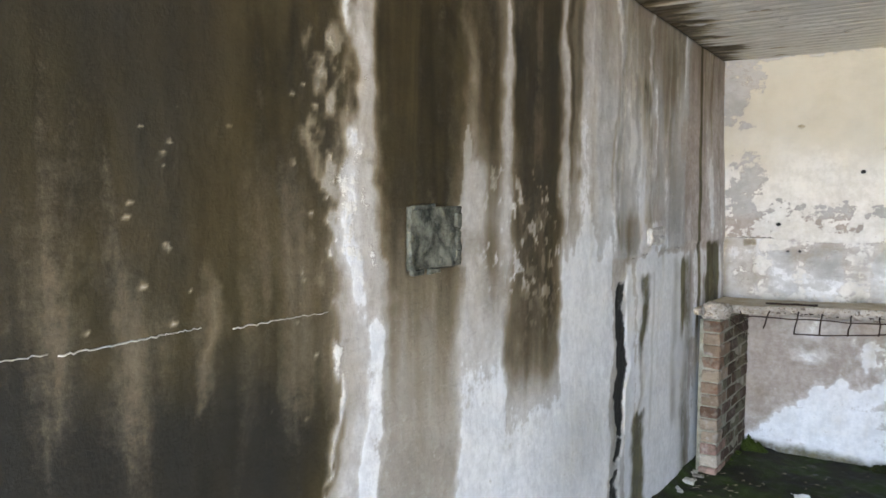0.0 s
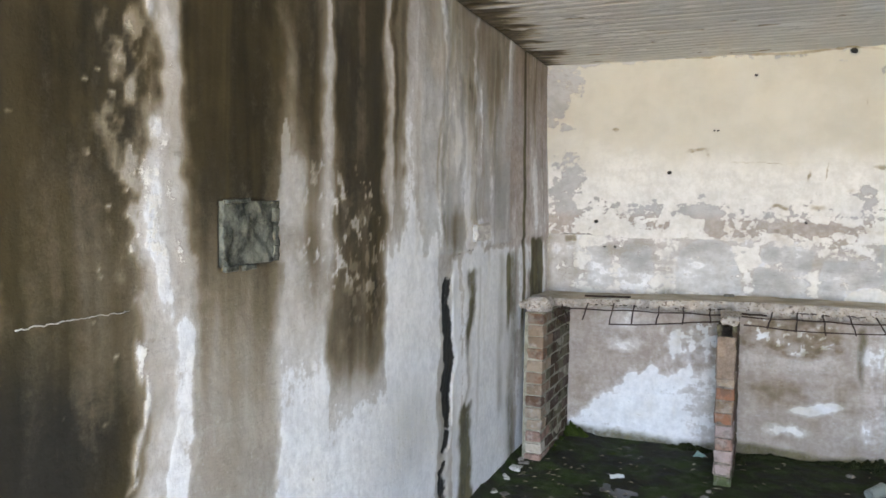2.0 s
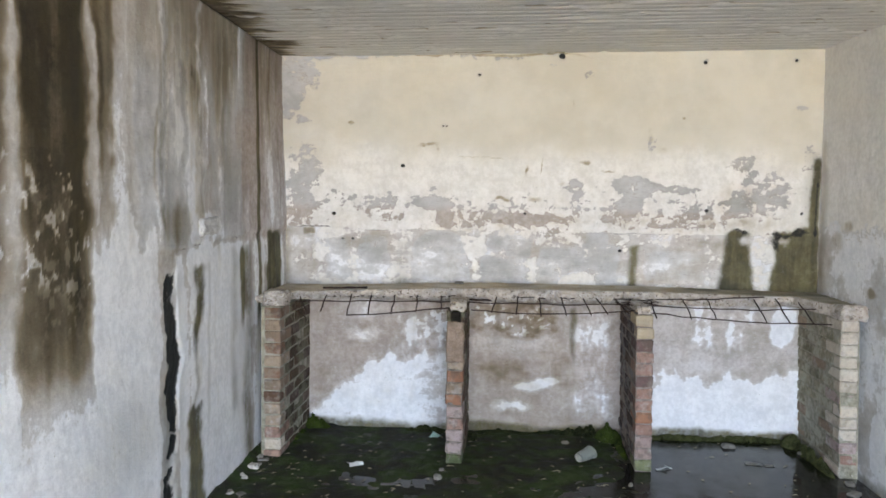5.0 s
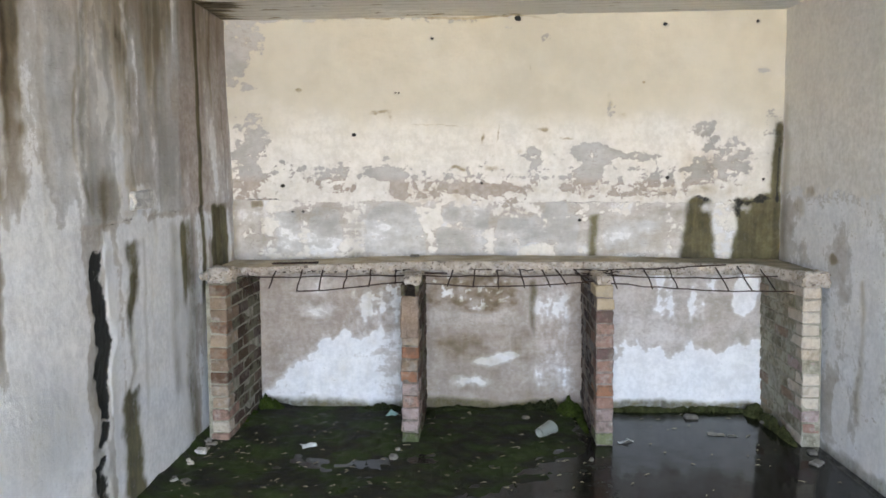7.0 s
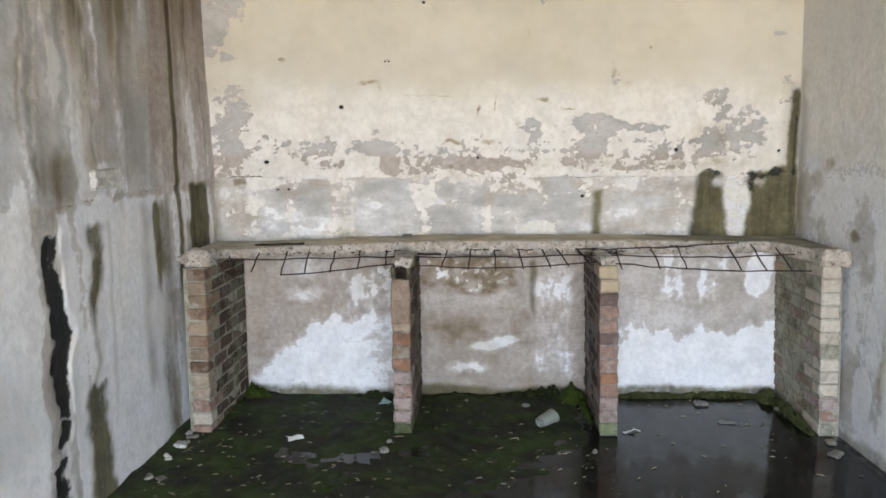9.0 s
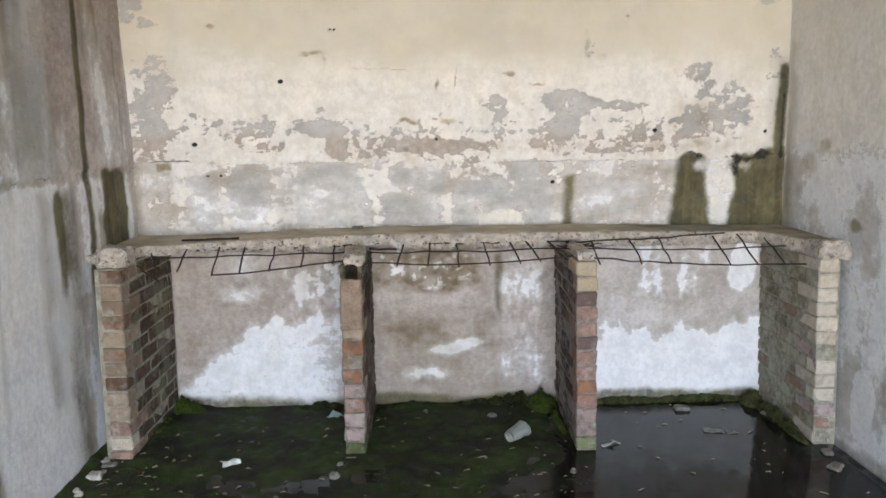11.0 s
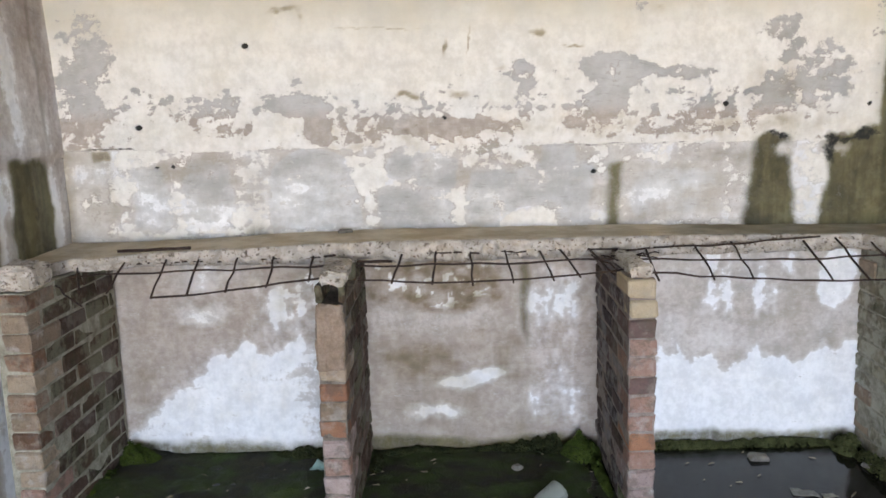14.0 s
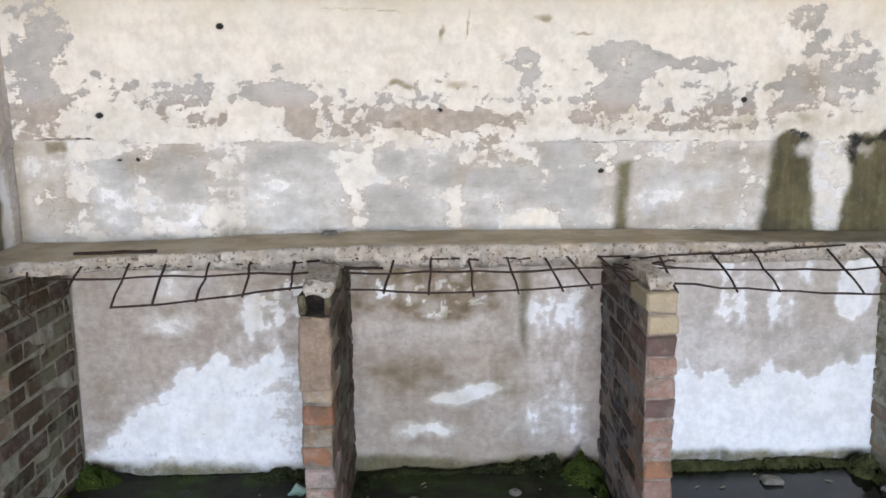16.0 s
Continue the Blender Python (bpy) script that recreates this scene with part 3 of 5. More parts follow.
    algae += 0.30 * (1 - sstep(0.86, 0.93, V + s.wv)) * (V > 0.85)
    dark = 0.62 * (s.blob(1.66, 1.215, 0.06, 0.014, 1.6, 0.7) + s.blob(1.955, 1.215, 0.11, 0.018, 1.8, 0.7) + 0.8 * s.blob(1.865, 1.17, 0.018, 0.05, 1.2, 0.6)) + 0.25 * s.streak(2.01, 0.08, 1.20, 0.92, 0.03, 0.05, 0.6) + 0.6 * s.streak(2.08, 0.02, 1.62, 1.15, 0.01, 0.05, 0.2) + 0.4 * s.streak(1.88, 0.03, 1.2, 0.95, 0.02, 0.05)
    grime = 0.04 + 0.12 * np.clip(big, 0, 1) + 0.08 * s.box(LEFT, RIGHT, 1.20, 1.28, 0.03, 1.4) * (0.5 + flat + small)
    # the shelf's shade painted as dark bands under it, with brown smears below
    darkening = (0.25 + 0.15 * smear + 0.30 * med + 0.25 * small) * s.box(0.10, 0.63, 0.585, 0.86, 0.025, 1.2) + (0.14 + 0.25 * smear + 0.15 * med) * s.box(0.10, 0.68, 0.30, 0.46, 0.06, 2.0) + 0.09 * s.box(0.08, 0.72, 0.0, 0.3, 0.06, 1.0)
    darkening += (0.05 + 0.1 * smear) * s.box(-0.98, -0.72, 0.15, 0.80, 0.08, 1.5) + (0.13 + 0.2 * smear) * s.box(-0.72, 0.0, 0.55, 0.80, 0.1, 1.5)
    # dirt thinned in the third bay and added in the second for uneven daylight
    grime += np.where(under, 0.05 + 0.06 * smear + 0.05 * flow + 0.05 * med + 0.62 * darkening - 0.10 * (U > 1.04) + 0.04 * s.box(0.08, 0.75, 0, 0.85, 0.05), 0.10 * lip * np.clip(0.5 + 2 * flat, 0, 1) + 0.08 * (0.5 + flat) * s.box(0.2, 2.0, 0.88, 1.2, 0.05, 1.5) + 0.09 * s.box(-1.03, -0.83, 0.86, 1.2, 0.04, 1.2) * (0.6 + 1.5 * s.run))
    grime += 0.16 * (0.5 + med) * s.blob(1.75, 1.40, 0.25, 0.22, 1.8, 0.7) + 0.07 * (0.5 + flat + med + small) * s.box(-0.1, 1.7, 1.21, 1.31, 0.03, 2.5)
    # last, a band at the ceiling: brown edge plus the gap's shadow, painted on
    grime += 0.18 * s.streak(-1.0, 0.05, 1.19, 0.86, 0.02, 0.05) + 0.10 * s.streak(-0.86, 0.03, 1.19, 0.86, 0.02, 0.05) + 0.55 * s.blob(-0.02, 2.215, 0.9, 0.012, 0.7)
    grime += 0.30 * s.box(-0.90, -0.83, 1.16, 1.20, 0.01) - 0.25 * (V > 1.5)
    # scratches, bolt holes
    grime = np.clip(grime, 0, 2)
    for u, v, ru, rv in ((-0.17, 1.70, 0.09, 0.010), (-0.20, 1.685, 0.05, 0.006), (-0.10, 1.67, 0.014, 0.035), (1.18, 1.675, 0.035, 0.02), (1.11, 1.75, 0.012, 0.05), (0.67, 1.93, 0.006, 0.03), (1.30, 1.86, 0.010, 0.012), (-0.62, 1.80, 0.02, 0.008), (0.90, 1.55, 0.05, 0.006), (0.62, 1.47, 0.03, 0.010), (0.41, 1.56, 0.007, 0.055), (0.50, 1.57, 0.005, 0.05), (0.76, 1.60, 0.035, 0.014), (0.18, 1.615, 0.20, 0.004), (0.28, 1.38, 0.04, 0.01), (0.47, 1.39, 0.05, 0.016)):
        grime += 0.34 * s.blob(u, v, ru, rv, 0.8, 0.6) * (0.75 + 1.2 * med)
    dip = 0
    for u, v, r in ((-0.31, 1.57, 0.013), (-0.715, 1.28, 0.014), (1.456, 1.333, 0.013), (0.41, 1.304, 0.010), (0.97, 1.092, 0.010), (-0.076, 1.80, 0.008), (-0.055, 1.80, 0.008), (0.125, 2.10, 0.010), (1.42, 2.18, 0.014), (1.93, 2.195, 0.010), (2.0, 1.325, 0.010), (-0.66, 1.13, 0.009), (-0.60, 1.13, 0.009), (0.60, 2.205, 0.02)):
        h = s.blob(u, v, r, r * 0.8, 0.25, 0.3)
        dark = dark + 0.9 * h
        dip = dip + h
    crack = np.exp(-((V - 1.197 - 0.012 * big - 0.25 * s.wv) / 0.006) ** 2) * (0.5 + 0.8 * s.noise(4, 1, 3, 8))
    dark = dark + 0.7 * np.clip(crack, 0, 1) * (1 - sstep(1.4, 1.6, U))
    film = sstep(0.35, 0.75, coat)
    cool = np.where(V > 1.20, 0.70 * sstep(1.27, 1.34, V) + 0.4 * big, 0.75 * skim * (0.8 + big) + 0.10)
    cool = np.where(under, 0.0, cool)
    # less tan in the third bay, again for the daylight painted there
    tan = np.where(under, 0.75 + 0.3 * big + 0.25 * smear - 0.3 * (U > 1.04), 0.55 * (1 - sstep(1.30, 1.38, V)) * (V > 1.2) + 0.7 * s.box(-1.0, 2.0, 0.86, 1.20, 0.03) * (1 - skim) * (0.5 + flat))
    depth = 0.004 * film + 0.004 * sstep(1.18, 1.21, V) + 0.003 * big + 0.0015 * med - 0.014 * dip - 0.004 * np.clip(crack, 0, 1)
    P = np.stack([U, BACK - depth, V], -1)
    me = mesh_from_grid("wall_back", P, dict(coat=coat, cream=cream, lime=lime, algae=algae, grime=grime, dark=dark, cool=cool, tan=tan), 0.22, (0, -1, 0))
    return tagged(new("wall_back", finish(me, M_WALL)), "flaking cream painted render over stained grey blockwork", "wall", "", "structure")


def build_left_wall():
    s = Sheet(NEAR, BACK - 0.004, -0.03, 2.19, 0.0072, 31)
    U, V = s.U, s.V
    big, med = s.noise(2.5, 2.0, 5, 1), s.noise(12, 9, 4, 2)
    patch = s.noise(6, 2.2, 4, 3)
    rng = random.Random(4)
    edge = U + 1.1 * s.wu + 0.04 * s.run + 0.05 * s.noise(3, 2, 3, 15)
    high = sstep(0.95, 1.75, V)
    # brown and olive film, run by run
    grime = (0.50 + 0.64 * high + 0.16 * s.run + 0.22 * patch + 0.12 * big + 0.50 * (1 - sstep(0.70, 1.10, V)) * (1 - 0.7 * sstep(0.8, 1.2, U))) * (1 - sstep(1.33, 1.39, edge - 0.07 * sstep(1.25, 1.6, V)))
    grime += 0.22 * s.blob(0.62, 1.0, 0.20, 0.35, 1, 0.7) * (edge < 1.3)
    grime += (0.50 + 0.40 * sstep(0.95, 1.60, V) + 0.24 * s.run + 0.10 * patch) * sstep(1.50, 1.58, edge + 0.05 * sstep(1.25, 1.6, V)) * (1 - sstep(1.82, 1.92, edge)) * (0.30 + 0.70 * sstep(0.70, 1.50, V + 0.12 * s.run))
    grime += (0.02 + 0.34 * sstep(1.20, 1.75, V) + 0.10 * s.run) * sstep(1.84, 1.90, edge) * (1 - sstep(2.10, 2.14, edge))
    grime += 0.60 * s.streak(2.00, 0.13, 2.2, 1.42, 0.05, 0.25) + 0.35 * s.streak(2.04, 0.08, 1.5, 1.15, 0.04, 0.15) + 0.35 * s.streak(2.68, 0.05, 2.2, 1.2, 0.03, 0.3, 1.2) + 0.30 * s.streak(2.58, 0.04, 2.2, 1.5, 0.02, 0.2, 1.0)
    grime += (0.62 + 0.22 * high + 0.3 * s.run + 0.2 * med) * s.streak(2.32, 0.38, 2.25, 0.88, 0.07, 0.20, 1.0, 0.22) + 0.55 * s.streak(2.62, 0.12, 2.25, 1.55, 0.04, 0.25) + 0.40 * s.streak(2.50, 0.14, 1.35, 0.90, 0.06, 0.15)
    grime += 0.10 * sstep(3.0, 3.1, edge) * (0.6 + 1.6 * s.run) + 0.10 * sstep(2.6, 2.7, edge) * sstep(1.25, 1.7, V)
    grime += 0.22 * (0.7 + patch) * s.blob(3.55, 2.0, 0.35, 0.25, 2.5, 0.9) + 0.25 * s.blob(3.30, 1.28, 0.25, 0.10, 1.3, 0.5)
    # lime runs
    lime = 0.22 + 0.10 * big
    a = (0.50 + 0.7 * med + 0.5 * s.noise(26, 15, 4, 5)) * s.streak(1.420, 0.085, 2.25, 1.42, 0.03, 0.05, 1.2, -0.2)
    a = np.maximum.reduce([a, 0.52 * s.streak(1.455, 0.135, 1.50, 0.0, 0.03, 0.1, 1.2, -0.25), (0.95 + 0.3 * med) * s.streak(1.43, 0.085, 1.50, 1.20, 0.03, 0.08, 1.5, 0.2), 1.05 * s.streak(1.485, 0.062, 1.16, 0.0, 0.018, 0.08, 0.9, -0.5)])
    fringe = s.box(1.29, 1.40, 1.22, 1.74, 0.03, 1.5) * 0.68 * sstep(-0.12, 0.34, s.noise(26, 15, 4, 5))
    fringe = np.maximum(fringe, s.streak(1.345, 0.025, 1.15, 0.5, 0.012, 0.1, 1.0) * sstep(-0.1, 0.2, s.noise(20, 10, 3, 6)))
    flecks = 0 * U
    for k in range(34):
        fu, fv = (0.92 + rng.gauss(0, 0.035), rng.uniform(1.20, 1.56)) if k % 2 else (1.27 + rng.gauss(0, 0.05), rng.uniform(0.95, 1.65))
        if k % 9 == 0:
            fu = rng.uniform(0.7, 1.3)
        fr = rng.uniform(0.0025, 0.0065)
        flecks = np.maximum(flecks, 0.68 * s.blob(fu, fv, fr * 1.5, fr, 0.25, 0.6))
    lime = np.maximum(lime, (0.85 + 0.45 * med - 0.35 * sstep(1.4, 1.65, V)) * a)
    drop = 1 - sstep(1.02, 1.46, V + 0.22 * s.run + 0.16 * patch)
    b = s.box(1.86, 2.13, -0.1, 2.3, 0.03, 0.9) * (0.92 + 0.2 * s.run) * drop
    b = b * (0.60 + 0.45 * (1 - sstep(0.75, 1.10, V + 0.1 * patch)))
    b = np.maximum(b, 0.55 * s.box(1.86, 2.10, 1.30, 1.50, 0.05, 1.2))
    lower = 1.1 * (1 - sstep(0.60, 1.02, V + 0.10 * patch + 0.05 * s.run)) * sstep(1.50, 1.62, edge) * (1 - sstep(3.02, 3.06, edge)) * (0.92 + 0.3 * patch)
    lower = lower * (1 - 0.85 * s.box(1.50, 1.88, 0.36, 1.05, 0.06, 1.2))
    e = s.box(2.53, 3.02, -0.1, 2.3, 0.05, 1.0) * (1.2 + 0.2 * s.run) * drop
    e = np.maximum(e, (0.50 + 0.25 * s.run) * s.box(2.66, 3.05, 1.25, 2.3, 0.06, 1.2))
    f = (0.74 + 0.45 * s.run + 0.55 * patch - 0.12 * sstep(4.0, 4.1, edge) + 0.30 * (1 - sstep(0.4, 0.8, V))) * sstep(3.20, 3.24, edge) * (1 - sstep(1.14, 1.19, V)) + sstep(2.95, 3.05, edge) * sstep(1.16, 1.22, V) * (0.42 + 0.35 * s.run + 0.7 * patch + 0.3 * big)
    f += 0.45 * s.streak(3.62, 0.16, 1.0, -0.1, 0.05, 0.2, 1.2) + 0.30 * s.streak(3.98, 0.06, 2.2, 1.2, 0.03, 0.2, 1.0) + 0.3 * s.streak(3.17, 0.05, 2.2, 1.35, 0.02, 0.2, 1.6) + 0.22 * s.streak(3.42, 0.10, 1.8, 1.3, 0.04, 0.2, 1.4)
    f += 0.35 * s.streak(3.72, 0.16, 1.1, 0.0, 0.05, 0.1) + 0.3 * s.streak(3.92, 0.08, 1.15, 0.2, 0.03, 0.1)
    thin = 0.55 * s.streak(2.12, 0.055, 2.2, 1.2, 0.03, 0.1, 0.8) + 0.40 * s.streak(1.90, 0.06, 2.2, 1.4, 0.03, 0.1, 0.8) + 0.5 * s.streak(2.545, 0.045, 2.2, 1.3, 0.02, 0.1, 1.0) + 0.5 * s.streak(2.78, 0.03, 2.2, 1.3, 0.015, 0.1, 1.0) + 0.5 * s.streak(2.92, 0.03, 2.2, 1.3, 0.015, 0.1, 1.2)
    scrawl = 0.34 * s.box(2.22, 2.52, 1.02, 1.42, 0.05, 1.2) * sstep(0.10, 0.3, s.noise(34, 30, 3, 11))
    bits = sstep(0.20, 0.34, s.noise(30, 24, 3, 13)) * s.box(1.95, 2.62, 1.12, 1.52, 0.06, 1.8)
    scrawl = np.maximum(scrawl, 0.62 * np.clip(bits, 0, 1))
    lime = np.maximum.reduce([lime, b, lower, e, f, thin, 0.75 * fringe, flecks, scrawl])
    grime *= 1 - 0.95 * np.clip(np.maximum.reduce([a, 0.75 * b, 0.85 * lower, 0.9 * e, fringe, flecks, thin, scrawl]), 0, 1)
    lime = lime + 0.25 * sstep(2.5, 2.7, edge) * (1 - sstep(1.05, 1.4, V + 0.15 * patch))
    grime *= 1 - (0.25 + 0.55 * (1 - sstep(1.05, 1.2, V))) * sstep(2.9, 3.1, edge)
    grime += 0.06 * (0.6 + 1.5 * patch) * sstep(2.6, 2.8, edge) * sstep(1.2, 1.5, V)
    coat = 0.85 * np.maximum.reduce([0.62 * fringe, 0.9 * flecks, 0.62 * a * (s.noise(14, 8, 4, 12) > 0.02) * sstep(1.1, 1.3, V)])
    # algae
    algae = (0.35 + 0.3 * high) * s.box(1.52, 1.90, 1.35, 2.3, 0.08, 1.0) + 0.30 * s.box(0.4, 1.34, 1.5, 2.3, 0.15, 1) + 0.25 * s.streak(1.10, 0.16, 1.6, 0.9, 0.06, 0.2) + 0.22 * s.blob(1.75, 1.08, 0.14, 0.22, 1.2, 0.7)
    algae += 0.75 * s.streak(3.39, 0.15, 1.09, 0.80, 0.05, 0.12, 1.6, 0.5) + 0.45 * s.streak(3.36, 0.06, 0.95, 0.45, 0.03, 0.15, 1.6, 0.3) + 0.85 * s.streak(3.41, 0.15, 0.50, -0.1, 0.05, 0.15, 1.4, -0.4) + 0.35 * s.streak(3.55, 0.05, 1.1, 0.3, 0.03, 0.1)
    algae += 0.55 * s.streak(4.05, 0.05, 1.14, 0.75, 0.02, 0.1) + 0.75 * s.streak(4.31, 0.06, 1.20, 0.70, 0.02, 0.12) + 0.95 * s.streak(4.56, 0.22, 1.18, 0.72, 0.03, 0.12, 0.4) + 0.42 * s.streak(4.15, 0.14, 1.15, 0.0, 0.06, 0.1, 1.4) + 0.45 * s.streak(4.50, 0.32, 1.0, -0.1, 0.08, 0.1, 1.4) + 0.35 * s.streak(3.90, 0.10, 1.15, 0.3, 0.05, 0.1) + 0.28 * s.streak(4.05, 0.20, 1.12, -0.1, 0.07, 0.1, 1.2) + 0.30 * s.streak(3.17, 0.20, 1.1, 0, 0.06, 0.1)
    algae += 0.95 * s.streak(4.30, 0.050, 2.25, 1.20, 0.02, 0.05, 0.4) + 0.4 * s.streak(4.70, 0.03, 1.75, 1.2, 0.015, 0.1) + 0.45 * s.streak(3.06, 0.05, 2.25, 1.2, 0.02, 0.1, 1.4) + 0.22 * s.streak(4.05, 0.06, 2.2, 1.2, 0.03, 0.1)
    algae += 0.5 * (1 - sstep(0.0, 0.05, V + s.wv)) + 0.35 * s.blob(2.75, 0.55, 0.35, 0.2, 1.2, 0.8)
    # the open gap where the render has come away
    gap = s.streak(3.165 - 0.04 * (1 - V), 0.068 + 0.050 * np.exp(-((V - 0.78) / 0.24) ** 2), 1.10, -0.1, 0.024, 0.05, 1.7, 0.1)
    gap = np.clip(gap + 0.55 * gap * s.noise(24, 14, 4, 17), 0, 1)
    bite = s.box(3.0, 3.25, 0.32, 0.36, 0.01, 1.0) + s.box(3.0, 3.25, 0.44, 0.455, 0.006, 1.0)
    gap = np.clip(gap - 0.6 * bite, 0, 1)
    line = np.exp(-((V - 1.185 - 0.006 * big + 0.7 * s.wv) / 0.008) ** 2) * sstep(2.95, 3.05, U) * sstep(-0.35, 0.25, s.noise(7, 3, 3, 19))
    dark = gap + 0.55 * line + 0.45 * s.streak(4.56, 0.05, 1.18, 0.85, 0.02, 0.1) + 0.4 * s.streak(4.31, 0.03, 1.18, 0.9, 0.01, 0.1) + 0.15 * s.blob(0.60, 1.0, 0.10, 0.22, 1.0, 0.8)  + 0.5 * s.blob(1.15, 0.80, 0.14, 0.08, 1.5, 0.7)
    # the smooth cement skim past the gap, laid in sweeps, browner at the ceiling and round the boss
    sweep = np.sin(9 * (U - 3.0) + 5 * (V - 1.2) + 3.5 * big)
    skim = sstep(2.7, 2.9, edge) * sstep(1.15, 1.22, V)
    cool = skim * (0.68 + 0.22 * sweep + 0.5 * patch - 0.4 * sstep(1.75, 2.05, V + 0.2 * patch)) + 0.3 * sstep(3.2, 3.3, edge) * (V < 1.16)
    tan = 0.15 * skim + 0.6 * sstep(4.0, 4.1, edge) + 0.5 * sstep(3.2, 3.3, edge) * (1 - sstep(0.9, 1.2, V))
    smudge = s.blob(3.27, 1.275, 0.13, 0.075, 0.9, 0.3)
    grime += 0.04 * smudge + 0.08 * skim * np.clip(sweep, 0, 1) * (0.5 + s.run) + skim * 0.16 * sstep(1.70, 2.1, V + 0.18 * patch) + 0.18 * np.exp(-((edge - 3.02 - 0.5 * np.clip(1.45 - V, 0, 0.3)) / 0.02) ** 2) * sstep(1.2, 1.3, V) * (1 - sstep(1.8, 2.0, V))
    lime = lime - 0.25 * smudge + 0.5 * s.blob(3.50, 1.258, 0.15, 0.055, 1.6, 0.4)
    wet = (0.90 + 0.4 * patch) * (1 - sstep(0.92, 1.24, V + 0.14 * patch)) * (1 - sstep(1.16, 1.36, edge)) + (0.55 + 0.3 * s.run) * high * (1 - sstep(0.95, 1.30, edge)) + 0.5 * s.blob(0.60, 1.1, 0.16, 0.25, 1.5, 0.8) + 0.35 * s.streak(2.32, 0.30, 2.2, 1.3, 0.05, 0.2)
    grime += (0.42 + 0.5 * s.run) * (1 - sstep(0.80, 1.26, V + 0.2 * patch)) * (1 - sstep(1.24, 1.38, edge))
    # many thin runs of dirt and of lime, each of its own width and length
    drip = random.Random(91)
    for k in range(70):
        u = drip.uniform(2.55, 4.75)
        top = drip.choice((2.2, 2.2, 1.9, 1.5, 1.18, 1.18, 1.0, 0.7))
        low = top - drip.uniform(0.2, 0.9)
        w = drip.uniform(0.015, 0.11)
        run = s.streak(u, w, top, low, 0.2 * w + 0.012, 0.16, 1.6, drip.uniform(-0.3, 0.6))
        if k % 3 == 0:
            lime = lime + drip.uniform(0.15, 0.40) * run
            grime = grime * (1 - 0.5 * run)
        elif k % 3 == 1:
            lime = lime - drip.uniform(0.15, 0.45) * run
        else:
            grime = grime + drip.uniform(0.05, 0.16) * run
    for k in range(26):
        u = drip.uniform(0.55, 2.5)
        top = drip.choice((2.2, 2.0, 1.6, 1.3))
        run = s.streak(u, drip.uniform(0.015, 0.07), top, top - drip.uniform(0.3, 1.0), 0.02, 0.2, 1.4, 0.2)
        grime = grime + drip.uniform(-0.30, 0.30) * run * (grime > 0.2)
    # smudges of worn wash over the pale part
    lime = lime - 0.35 * np.clip(s.noise(3.2, 2.2, 4, 23), -0.2, 1) * sstep(2.5, 2.7, edge) - 0.22 * np.clip(s.noise(8, 6, 4, 24), 0, 1) * sstep(1.86, 1.95, edge)
    grime = np.clip(grime, 0, 2)
    proud = 0.008 * sstep(1.165, 1.205, V + 0.7 * s.wv) * sstep(2.9, 3.05, U)
    depth = proud + 0.004 * big + 0.002 * med + 0.003 * np.clip(lime, 0, 1) - 0.016 * gap - 0.004 * line
    depth = depth - 0.008 * s.box(1.62, 1.865, 1.245, 1.400, 0.006, 0.1)
    depth = depth + 0.030 * (1 - sstep(1.0, 2.1, V)) * sstep(3.9, 4.8, U)
    P = np.stack([LEFT + depth, U, V], -1)
    me = mesh_from_grid("wall_left", P, dict(coat=coat, cream=0 * U, lime=lime, algae=algae, grime=grime, dark=dark, cool=cool, tan=tan, wet=wet), 0.22, (1, 0, 0))
    return tagged(new("wall_left", finish(me, M_WALL)), "rendered wall with brown water stains and white lime runs", "wall", "", "structure")


